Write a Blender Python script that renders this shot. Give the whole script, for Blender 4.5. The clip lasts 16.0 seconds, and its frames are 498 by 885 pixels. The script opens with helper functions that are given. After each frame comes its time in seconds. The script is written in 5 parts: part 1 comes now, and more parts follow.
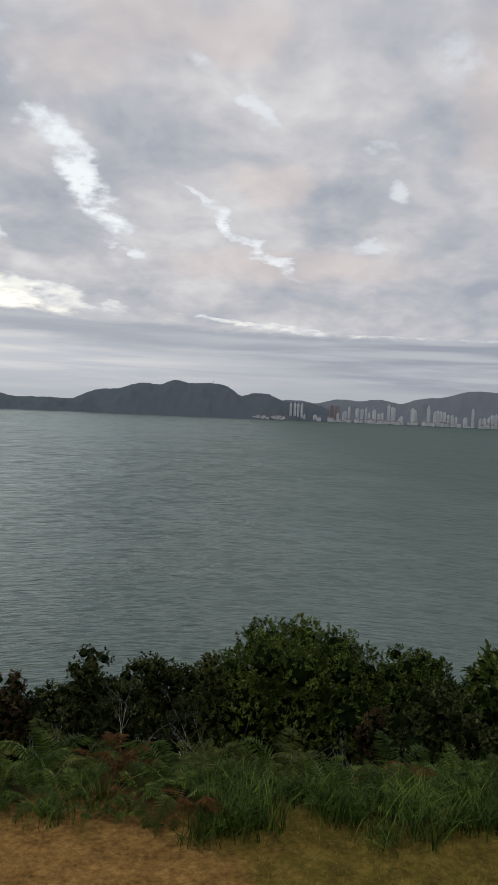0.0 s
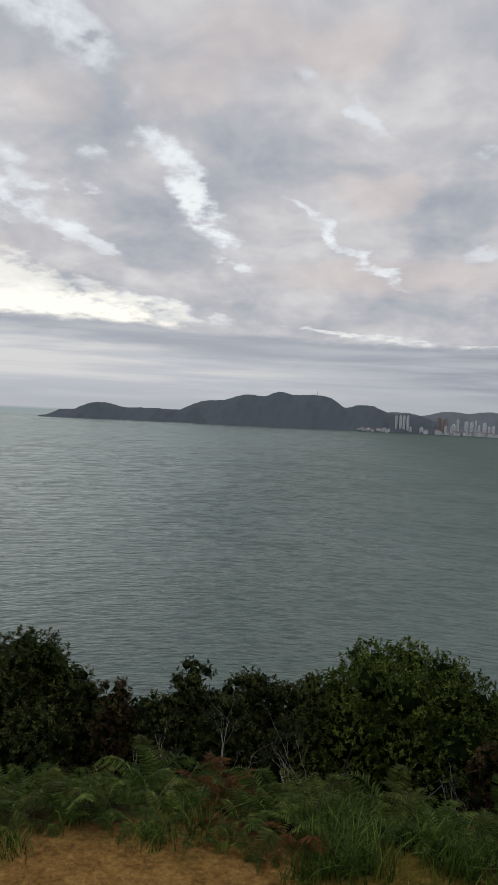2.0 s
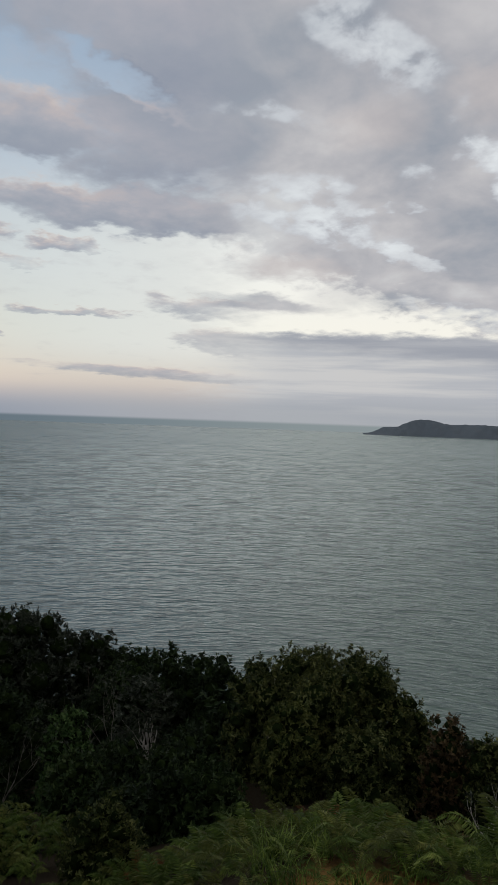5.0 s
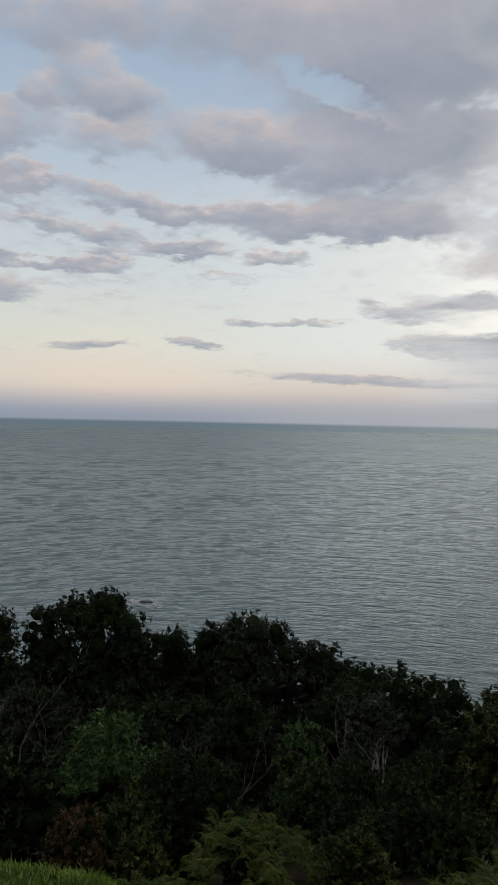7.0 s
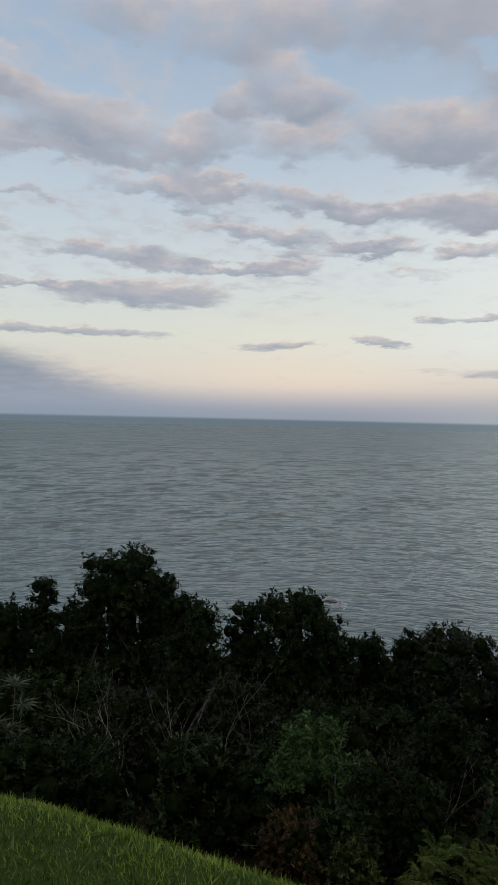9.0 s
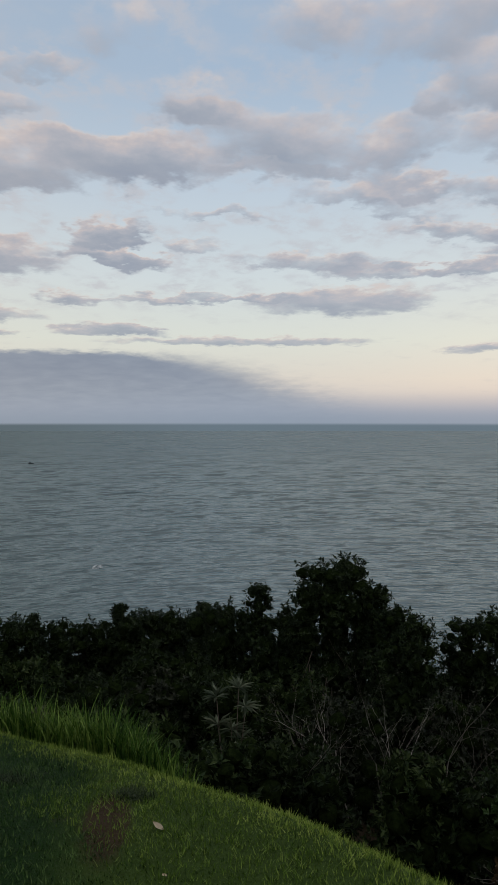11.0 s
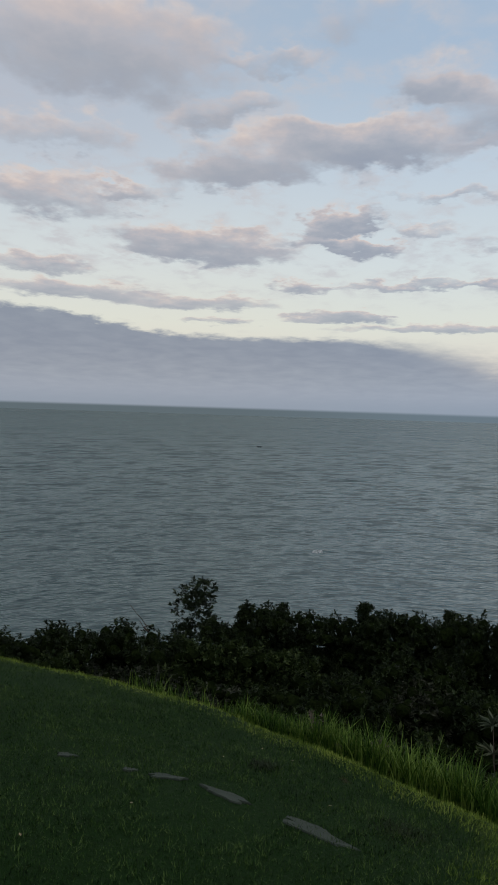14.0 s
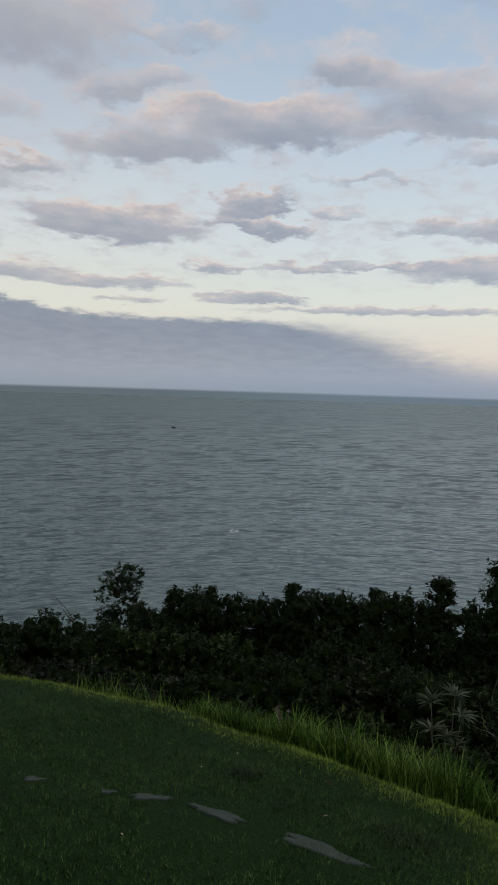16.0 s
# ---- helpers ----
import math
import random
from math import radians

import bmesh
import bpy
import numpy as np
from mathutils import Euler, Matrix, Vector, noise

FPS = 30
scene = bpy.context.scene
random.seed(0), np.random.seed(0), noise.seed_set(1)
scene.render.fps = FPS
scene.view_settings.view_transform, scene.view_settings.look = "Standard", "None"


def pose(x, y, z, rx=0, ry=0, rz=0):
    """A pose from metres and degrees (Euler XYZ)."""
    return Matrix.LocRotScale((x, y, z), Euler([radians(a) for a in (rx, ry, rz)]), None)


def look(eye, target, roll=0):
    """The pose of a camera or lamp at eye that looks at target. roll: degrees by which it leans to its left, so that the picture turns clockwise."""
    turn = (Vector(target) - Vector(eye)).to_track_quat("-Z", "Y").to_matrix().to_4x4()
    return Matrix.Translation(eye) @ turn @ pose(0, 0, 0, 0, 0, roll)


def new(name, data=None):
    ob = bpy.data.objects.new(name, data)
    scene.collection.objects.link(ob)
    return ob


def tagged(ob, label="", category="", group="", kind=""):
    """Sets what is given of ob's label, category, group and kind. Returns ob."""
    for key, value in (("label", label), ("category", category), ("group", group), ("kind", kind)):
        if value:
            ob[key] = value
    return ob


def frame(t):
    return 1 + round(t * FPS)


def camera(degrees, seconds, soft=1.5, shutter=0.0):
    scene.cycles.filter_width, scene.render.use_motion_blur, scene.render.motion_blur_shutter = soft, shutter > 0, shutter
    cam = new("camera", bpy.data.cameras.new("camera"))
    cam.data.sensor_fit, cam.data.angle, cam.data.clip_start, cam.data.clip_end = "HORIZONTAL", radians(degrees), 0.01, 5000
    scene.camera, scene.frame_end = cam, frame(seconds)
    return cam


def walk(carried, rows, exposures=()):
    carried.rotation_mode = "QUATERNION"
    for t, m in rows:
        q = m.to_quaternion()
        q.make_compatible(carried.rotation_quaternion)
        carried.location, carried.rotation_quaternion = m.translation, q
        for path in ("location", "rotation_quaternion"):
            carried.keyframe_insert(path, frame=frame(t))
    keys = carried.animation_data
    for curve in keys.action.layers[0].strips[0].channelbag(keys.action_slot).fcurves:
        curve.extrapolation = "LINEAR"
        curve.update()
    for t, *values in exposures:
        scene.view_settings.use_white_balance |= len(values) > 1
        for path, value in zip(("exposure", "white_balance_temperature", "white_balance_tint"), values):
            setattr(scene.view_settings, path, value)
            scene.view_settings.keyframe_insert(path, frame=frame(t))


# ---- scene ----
# A grassy hilltop above a bay, seen at dawn under broken cloud. Metres; the eye at the start is the origin; the sea lies 80 m below.
SEA = -80.0

# ---------------------------------------------------------------- camera
cam = camera(39.16, 16.0, soft=0.75)
PATH = [
    (0.0, -0.000, 0.000, 0.000, 0.00, -3.03, -2.40),
    (0.5, -0.020, 0.037, 0.010, 1.75, -2.93, -2.58),
    (1.0, -0.013, 0.056, 0.009, 3.73, -2.71, -2.52),
    (1.5, -0.022, 0.075, 0.016, 5.93, -2.55, -2.63),
    (2.0, -0.028, 0.094, 0.031, 8.48, -2.44, -2.67),
    (2.5, -0.040, 0.111, 0.042, 11.30, -2.34, -2.57),
    (3.0, -0.054, 0.129, 0.059, 14.52, -2.32, -2.66),
    (3.5, -0.073, 0.147, 0.087, 18.06, -2.45, -2.58),
    (4.0, -0.113, 0.137, 0.094, 22.51, -2.35, -2.41),
    (4.5, -0.127, 0.159, 0.104, 28.66, -2.33, -2.10),
    (4.7, -0.139, 0.156, 0.101, 31.28, -2.22, -2.05),
    (6.8, -0.339, 0.012, 0.224, 48.82, -1.95, -1.49),
    (7.0, -0.363, -0.002, 0.224, 51.72, -1.96, -1.24),
    (7.5, -0.456, -0.047, 0.211, 58.73, -2.01, -0.61),
    (8.0, -0.517, -0.083, 0.209, 63.24, -2.00, -0.44),
    (8.2, -0.533, -0.101, 0.217, 64.28, -2.06, -0.61),
    (10.3, -0.636, -0.320, 0.310, 74.47, -2.18, -0.80),
    (10.5, -0.639, -0.330, 0.305, 76.88, -2.07, -0.47),
    (11.0, -0.617, -0.376, 0.334, 83.25, -1.88, -0.03),
    (11.5, -0.534, -0.458, 0.404, 88.89, -1.77, 0.17),
    (12.0, -0.526, -0.591, 0.491, 92.72, -1.90, -0.49),
    (12.5, -0.543, -0.741, 0.534, 94.17, -2.07, -1.02),
    (13.0, -0.525, -0.900, 0.574, 95.36, -2.28, -1.19),
    (13.5, -0.538, -1.071, 0.623, 97.96, -2.62, -1.31),
    (14.0, -0.568, -1.258, 0.688, 101.46, -3.13, -1.80),
    (14.5, -0.616, -1.306, 0.710, 102.79, -3.40, -0.79),
    (15.0, -0.672, -1.366, 0.703, 99.66, -3.67, -0.43),
    (15.5, -0.734, -1.484, 0.704, 95.59, -4.06, -1.50),
    (16.0, -0.795, -1.655, 0.712, 94.48, -4.51, -1.76),
]
walk(cam, [(t, pose(x, y, z, 90 + pitch, roll, yaw)) for t, x, y, z, yaw, pitch, roll in PATH],
     exposures=[(0.0, 0.08), (1.5, 0.07), (3.0, -0.12), (4.7, -0.18), (8.0, -0.10), (11.0, -0.04), (16.0, 0.0)])


# ---------------------------------------------------------------- node helpers
def lin(r, g, b):
    """Linear colour from 0-255 display values."""
    return tuple(((c / 255 + 0.055) / 1.055) ** 2.4 if c > 10 else c / 255 / 12.92 for c in (r, g, b))


class Nodes:
    def __init__(self, tree):
        self.tree = tree
        tree.nodes.clear()

    def put(self, sock, value):
        if isinstance(value, bpy.types.NodeSocket):
            self.tree.links.new(value, sock)
        elif isinstance(value, (tuple, list)) and sock.type == "RGBA" and len(value) == 3:
            sock.default_value = (*value, 1)
        else:
            sock.default_value = value

    def node(self, kind, props=None, **inputs):
        n = self.tree.nodes.new(kind)
        for k, v in (props or {}).items():
            if k == "op":
                n.operation = v
            elif k == "clamp":
                n.use_clamp = v
            elif k == "data":
                n.data_type = v
            elif k == "blend":
                n.blend_type = v
            elif k == "dims":
                n.noise_dimensions = v
            elif k == "interp":
                n.interpolation_type = v
            elif k == "attr":
                n.attribute_name = v
        for k, v in inputs.items():
            self.put(n.inputs[k.replace("_", " ")], v)
        return n

    def math(self, op, a, b=0.0, clamp=False):
        n = self.node("ShaderNodeMath", {"op": op, "clamp": clamp})
        self.put(n.inputs[0], a)
        self.put(n.inputs[1], b)
        return n.outputs[0]

    def step(self, x, lo, hi, a=0.0, b=1.0):
        n = self.node("ShaderNodeMapRange", {"interp": "SMOOTHSTEP"})
        for i, v in enumerate((x, lo, hi, a, b)):
            self.put(n.inputs[i], v)
        return n.outputs[0]

    def mix(self, f, a, b, blend="MIX"):
        n = self.node("ShaderNodeMix", {"data": "RGBA", "blend": blend})
        self.put(n.inputs[0], f)
        self.put(n.inputs[6], a)
        self.put(n.inputs[7], b)
        return n.outputs[2]

    def noise(self, vec, scale, detail=4, rough=0.55, dist=0.0):
        n = self.node("ShaderNodeTexNoise", {"dims": "3D"}, Scale=scale, Detail=detail, Roughness=rough, Distortion=dist)
        if vec is not None:
            self.put(n.inputs["Vector"], vec)
        return n

    def xyz(self, x, y, z):
        n = self.node("ShaderNodeCombineXYZ")
        for i, v in enumerate((x, y, z)):
            self.put(n.inputs[i], v)
        return n.outputs[0]

    def ramp(self, x, stops):
        n = self.node("ShaderNodeValToRGB", Fac=x)
        e = n.color_ramp.elements
        while len(e) < len(stops):
            e.new(0.5)
        for el, (p, c) in zip(e, stops):
            el.position, el.color = p, (*c, 1)
        return n.outputs[0]


# ---------------------------------------------------------------- world: dawn sky with broken cloud
world = bpy.data.worlds.new("dawn_sky")
scene.world = world
world.use_nodes = True
W = Nodes(world.node_tree)
way = W.node("ShaderNodeTexCoord").outputs["Generated"]
sep = W.node("ShaderNodeSeparateXYZ", Vector=way)
dx, dy, dz = sep.outputs
el0 = W.math("MULTIPLY", W.math("ARCSINE", dz), 57.2958)
az0 = W.math("MULTIPLY", W.math("ARCTAN2", W.math("MULTIPLY", dx, -1.0), dy), 57.2958)
# the cloud sheet seen in perspective, and a rounder field for the closed cloud over the bay
down = W.math("ADD", W.math("MAXIMUM", dz, 0.0), 0.15)
sheet = W.xyz(W.math("DIVIDE", dx, down), W.math("DIVIDE", dy, down), 0.0)
down2 = W.math("ADD", W.math("MAXIMUM", dz, 0.0), 0.36)
dome = W.xyz(W.math("DIVIDE", dx, down2), W.math("DIVIDE", dy, down2), 0.7)
n_fine = W.noise(sheet, 13.0, 5, 0.58, 0.2).outputs["Fac"]
n_mid = W.noise(sheet, 5.5, 4, 0.5, 0.2).outputs["Fac"]
n_wide = W.noise(sheet, 2.0, 3, 0.5).outputs["Fac"]
m_mid = W.noise(dome, 6.0, 5, 0.52, 0.25).outputs["Fac"]
m_fine = W.noise(dome, 17.0, 4, 0.55, 0.2).outputs["Fac"]
m_wide = W.noise(dome, 2.6, 3, 0.5).outputs["Fac"]
# billowing edges: bearings shift with noise before the cloud forms are laid out
warp = W.noise(sheet, 7.0, 4, 0.58)
wsep = W.node("ShaderNodeSeparateColor", Color=warp.outputs["Color"])
az = W.math("ADD", az0, W.math("MULTIPLY", W.math("SUBTRACT", wsep.outputs[0], 0.5), 7.5))
el = W.math("ADD", el0, W.math("MULTIPLY", W.math("SUBTRACT", wsep.outputs[1], 0.5), W.step(el0, 2.0, 18.0, 0.55, 4.6)))


def muladd(a, b, c):
    n = W.node("ShaderNodeMath", {"op": "MULTIPLY_ADD"})
    for sock, value in zip(n.inputs, (a, b, c)):
        W.put(sock, value)
    return n.outputs[0]


# gentler edges for the closed cloud over the bay
swell = W.node("ShaderNodeSeparateColor", Color=W.noise(dome, 6.5, 4, 0.52).outputs["Color"])
az_soft = W.math("ADD", W.math("MULTIPLY", W.math("ADD", az0, az), 0.5), W.math("MULTIPLY", W.math("SUBTRACT", swell.outputs[0], 0.5), 5.0))
el_soft = W.math("ADD", W.math("MULTIPLY", W.math("ADD", el0, el), 0.5), W.math("MULTIPLY", W.math("SUBTRACT", swell.outputs[1], 0.5), W.step(el0, 4.0, 18.0, 0.5, 3.6)))


def form(caz, cel, raz, rel, slant, weight, a=az, e=el, reach=2.4):
    """A soft cloud form at a bearing and height in degrees: its weight, and the place within it from base (-1) to top (1)."""
    c, s = math.cos(radians(slant)), math.sin(radians(slant))
    u = muladd(a, c / raz, muladd(e, s / raz, -(caz * c + cel * s) / raz))
    v = muladd(e, c / rel, muladd(a, -s / rel, (caz * s - cel * c) / rel))
    return W.step(muladd(u, u, W.math("MULTIPLY", v, v)), 0.0, reach, weight, 0.0), v


def total(forms):
    s = 0.0
    for f in forms:
        s = W.math("ADD", form(*f, az_soft, el_soft, 2.7)[0], s)
    return s


# broken cloud over the open sea: bearing, height, half-length, half-depth, slant, weight
HIGH = [(40, 27.4, 10.5, 4.8, 0, 1.3), (57, 29.5, 8, 2.4, 0, 0.7), (63, 24.4, 4.4, 1.7, 14, 0.95), (68.6, 23.9, 1.9, 1.2, 14, 0.75), (63.5, 20.8, 4.0, 1.5, 0, 0.85),
        (53.4, 21.1, 4.2, 1.9, 8, 1.0), (42.0, 20.3, 9.0, 2.7, 0, 1.1), (94, 28.0, 3.0, 1.8, 0, 0.6), (78.5, 28.6, 3.4, 1.5, 0, 0.75), (68.5, 28.2, 6.0, 2.0, 0, 0.8),
        (71, 20.9, 3.6, 1.7, -25, 0.8), (87.5, 23.5, 3.0, 1.0, 0, 0.65), (80.5, 21.7, 6.4, 2.0, 10, 1.0), (91.5, 20.2, 7.0, 1.5, 5, 0.9), (114, 25.6, 9.0, 3.0, 0, 1.05), (44.5, 24.3, 5.5, 0.75, 22, -0.85)]
MIDDLE = [(104.5, 22.3, 4.2, 0.9, -14, 0.7), (100.5, 25.8, 3.5, 0.6, 0, 0.55), (88, 24.3, 3.4, 1.2, 0, 0.6), (117, 19.8, 5.2, 1.2, 0, 0.75), (98, 19.5, 8.6, 1.7, -4, 1.0),
          (104.8, 17.5, 4.6, 1.0, 0, 0.85), (117.5, 15.3, 5.0, 1.5, 0, 0.95), (43, 15.7, 13.5, 1.4, 0, 1.2), (62, 16.7, 6.0, 1.0, 6, 0.85), (70.0, 17.6, 2.6, 0.8, 8, 0.75),
          (73.5, 17.0, 5.6, 0.9, 10, 0.9), (86, 16.2, 4.0, 0.5, 0, 0.7), (65, 14.2, 5.2, 0.75, 4, 0.9), (95, 14.6, 2.6, 0.8, 0, 0.65), (111, 16.1, 2.6, 0.7, 0, 0.75), (80, 19.2, 4.0, 0.6, 0, 0.7)]
LOW = [(105.5, 12.5, 6.4, 1.16, 3, 1.18), (94.5, 14.4, 3.2, 0.67, -6, 0.9), (94.5, 12.9, 4.2, 0.55, 4, 0.84), (119, 10.3, 4.2, 0.61, 0, 0.95), (116, 8.6, 5.4, 0.61, 0, 1.01), (97.5, 9.5, 2.2, 0.44, 0, 0.9),
       (57, 13.4, 2.8, 0.61, 0, 0.73), (49.5, 12.7, 3, 0.55, 0, 0.84), (60, 12.8, 4.2, 0.44, 0, 0.78), (65, 11.7, 3.4, 0.61, 0, 0.9), (78, 12.6, 5, 0.73, 0, 0.9), (72.5, 11.6, 4.6, 0.51, 0, 0.9),
       (93.5, 12.8, 3.6, 0.73, 8, 0.84), (76, 9.4, 6.6, 0.92, 0, 1.06), (87, 9.7, 7, 0.3, 0, 0.84), (53.5, 11.2, 2.8, 0.41, 0, 0.62)]
STREAKS = [(36, 8.5, 5.6, 0.85, 3, 1.12), (35, 5.8, 4.6, 0.98, 4, 1.12), (49, 7.8, 4.2, 0.27, 0, 0.84), (64.5, 5.6, 3, 0.32, -4, 0.9), (56.5, 6, 2, 0.37, 8, 0.95), (40, 3.2, 10, 0.39, 2, 0.95),
           (93.5, 7.3, 3.2, 0.41, 4, 1.01), (106.5, 8, 6, 0.51, 0, 0.95), (95, 7.1, 4.2, 0.37, -3, 0.95), (104, 6.6, 2.6, 0.24, 0, 0.78), (84, 6.3, 9, 0.32, 0, 1.01), (34, 12.2, 3, 1.22, 0, 0.67), (88, 13.9, 3, 0.49, 0, 0.67)]
dens, tall = 0.0, 0.0
for f in HIGH + MIDDLE + LOW + STREAKS:
    w, v = form(*f)
    dens = W.math("ADD", w, dens)
    tall = muladd(w, v, tall)
tall = W.math("DIVIDE", tall, W.math("MAXIMUM", dens, 0.25))
above = W.step(el0, 29.0, 40.0, 0.0, 0.45)
dens = W.math("ADD", W.math("ADD", dens, above), W.math("ADD", W.math("MULTIPLY", W.math("SUBTRACT", n_mid, 0.5), 1.3), W.math("MULTIPLY", W.math("SUBTRACT", n_fine, 0.5), W.step(el0, 6.0, 18.0, 0.35, 0.8))))
# clear air: sky texture at dawn, with the pale glow low in the east
sky = W.node("ShaderNodeTexSky")
sky.sky_type, sky.sun_disc = "NISHITA", False
sky.sun_elevation, sky.sun_rotation = radians(4.0), radians(-62.0)
sky.air_density, sky.dust_density, sky.ozone_density = 1.2, 1.5, 1.5
glow = W.ramp(W.math("DIVIDE", el0, 40.0), [(0.0, lin(198, 190, 192)), (0.08, lin(228, 216, 204)), (0.16, lin(227, 225, 214)), (0.28, lin(217, 221, 222)), (0.45, lin(199, 208, 219)), (0.65, lin(174, 189, 208)), (1.0, lin(162, 178, 200))])
clear = W.mix(0.03, glow, W.mix(1.0, (0.1, 0.1, 0.1), sky.outputs[0], "MULTIPLY"))
pearl = W.math("MULTIPLY", W.step(az0, 38.0, 66.0, 0.8, 0.0), W.math("MULTIPLY", W.step(el0, 2.0, 6.0), W.step(el0, 12.0, 22.0, 1.0, 0.0)))
clear = W.mix(pearl, clear, lin(243, 242, 236))
# cloud: lit from low down, warm along the tops, blue-grey at the base and where it is thick
tone = W.math("ADD", W.math("ADD", 0.55, W.math("MULTIPLY", tall, 0.40)), W.math("ADD", W.math("MULTIPLY", W.math("SUBTRACT", n_fine, 0.5), 0.5), W.math("MULTIPLY", W.math("SUBTRACT", 0.85, dens), 0.20)))
tone = W.math("ADD", tone, W.step(az0, 36.0, 50.0, -0.12, 0.0))
body = W.ramp(tone, [(0.05, lin(152, 157, 171)), (0.34, lin(167, 169, 179)), (0.58, lin(182, 179, 186)), (0.82, lin(203, 190, 189)), (1.0, lin(222, 204, 196))])
veil = W.math("MULTIPLY", W.math("MULTIPLY", W.step(n_mid, 0.40, 0.62), W.step(n_fine, 0.36, 0.62)), W.math("MULTIPLY", W.step(el0, 7.0, 11.0), W.step(az0, 52.0, 66.0, 0.10, 0.55)))
clear = W.mix(veil, clear, W.mix(n_wide, lin(192, 190, 198), lin(206, 198, 198)))
clear = W.mix(W.math("MULTIPLY", W.step(az0, 96.0, 124.0, 0.0, 0.75), W.step(el0, 14.0, 22.0)), clear, lin(184, 187, 199))
col = W.mix(W.math("MULTIPLY", W.step(dens, 0.04, W.step(el0, 6.0, 20.0, 1.0, 1.12)), W.step(el0, 3.0, 14.0, 0.78, 0.94)), clear, body)
# closed cloud over the bay: soft lumps, bluish and pinkish, torn open here and there
RIFTS = [(14.6, 18.0, 5.2, 1.2, 53, 1.05), (12.6, 15.4, 2.2, 0.9, 40, 0.7), (10.6, 11.9, 1.8, 0.3, 20, 0.8), (0.9, 13.4, 4.4, 0.42, 34, 1.0), (26, 27.6, 5.0, 1.5, 24, 0.75), (2.2, 23.5, 3.8, 0.6, 35, 0.6), (-14.5, 26.0, 3.4, 1.7, 40, 0.38),
         (-10.0, 20.0, 1.6, 0.4, 0, 0.48), (-12.0, 16.8, 0.8, 0.8, 0, 0.55), (-9.7, 13.0, 1.1, 0.5, 0, 0.48), (17, 8.3, 4.6, 0.6, 12, 1.0), (-2.5, 6.3, 6.0, 0.18, 6, 0.85), (-13, 5.75, 6.0, 0.12, 0, 0.6), (31, 16.6, 4.4, 1.7, 10, 0.85), (22, 18.8, 1.8, 0.8, 0, 0.7)]
GASHES = [(23.5, 16.5, 2.4, 0.3, 0, 0.7), (22.5, 13.2, 2.6, 0.5, 20, 0.7), (35, 22.8, 4.5, 0.6, 0, 0.55), (26, 14.4, 4.0, 0.7, 8, 0.5)]
SHADE = [(36, 26.5, 7.0, 5.0, 0, 1.05), (33, 19.6, 6.0, 1.5, 0, 0.55), (16, 12.8, 5.0, 2.0, 20, 0.6), (7.0, 19.0, 4.5, 2.6, 30, 0.6), (-8.0, 15.4, 4.4, 1.7, 0, 0.75), (-5.5, 20.2, 3.6, 1.6, 0, 0.5), (-2, 8.4, 10, 1.6, 0, 0.45), (22, 20.2, 3.0, 3.0, 30, 0.4), (24, 9.6, 5.0, 0.8, 5, 0.4), (34, 9.2, 4.6, 0.55, 4, 0.9)]
BLUSH = [(1.5, 27.0, 3.4, 2.0, 0, 0.9), (-1.5, 17.2, 3.0, 1.2, 0, 0.9), (-3.0, 11.2, 8.0, 1.2, 0, 0.9), (-18.5, 23.0, 3.0, 4.0, 0, 0.9), (10.0, 27.5, 4.4, 1.8, 0, 0.7), (15, 24.5, 4.0, 1.4, 0, 0.6), (32, 12.0, 3.4, 0.9, 0, 0.8), (25, 22.5, 3.0, 1.6, 0, 0.5)]
torn = W.math("MULTIPLY", total(RIFTS + GASHES), W.step(W.math("ADD", W.math("MULTIPLY", m_fine, 0.5), W.math("MULTIPLY", n_mid, 0.5)), 0.38, 0.60, 0.05, 1.45))
thick = W.math("ADD", W.math("ADD", 0.42, W.math("MULTIPLY", total(SHADE), 0.42)), W.math("ADD", W.math("MULTIPLY", W.math("SUBTRACT", m_mid, 0.5), 1.5), W.math("MULTIPLY", W.math("SUBTRACT", m_wide, 0.5), 0.7)))
thick = W.math("ADD", thick, W.math("MULTIPLY", W.math("SUBTRACT", m_fine, 0.5), 0.32))
thick = W.math("ADD", thick, W.math("ADD", W.math("MULTIPLY", W.step(az0, 5.0, 14.0), W.step(az0, 22.0, 32.0, 0.15, 0.0)), W.step(az0, -14.0, -2.0, 0.22, 0.0)))
lumps = W.ramp(thick, [(0.05, lin(221, 221, 221)), (0.38, lin(203, 201, 203)), (0.64, lin(185, 185, 190)), (0.98, lin(160, 166, 176))])
lumps = W.mix(W.math("MULTIPLY", W.math("MINIMUM", total(BLUSH), 1.0), 0.40), lumps, lin(222, 205, 197))
lumps = W.mix(W.step(torn, 0.02, 0.7, 0.0, 0.55), lumps, lin(212, 216, 222))
shut = W.mix(W.step(torn, 0.15, 1.75), lumps, W.mix(W.step(el0, 7.0, 13.0), lin(247, 244, 234), lin(238, 242, 244)))
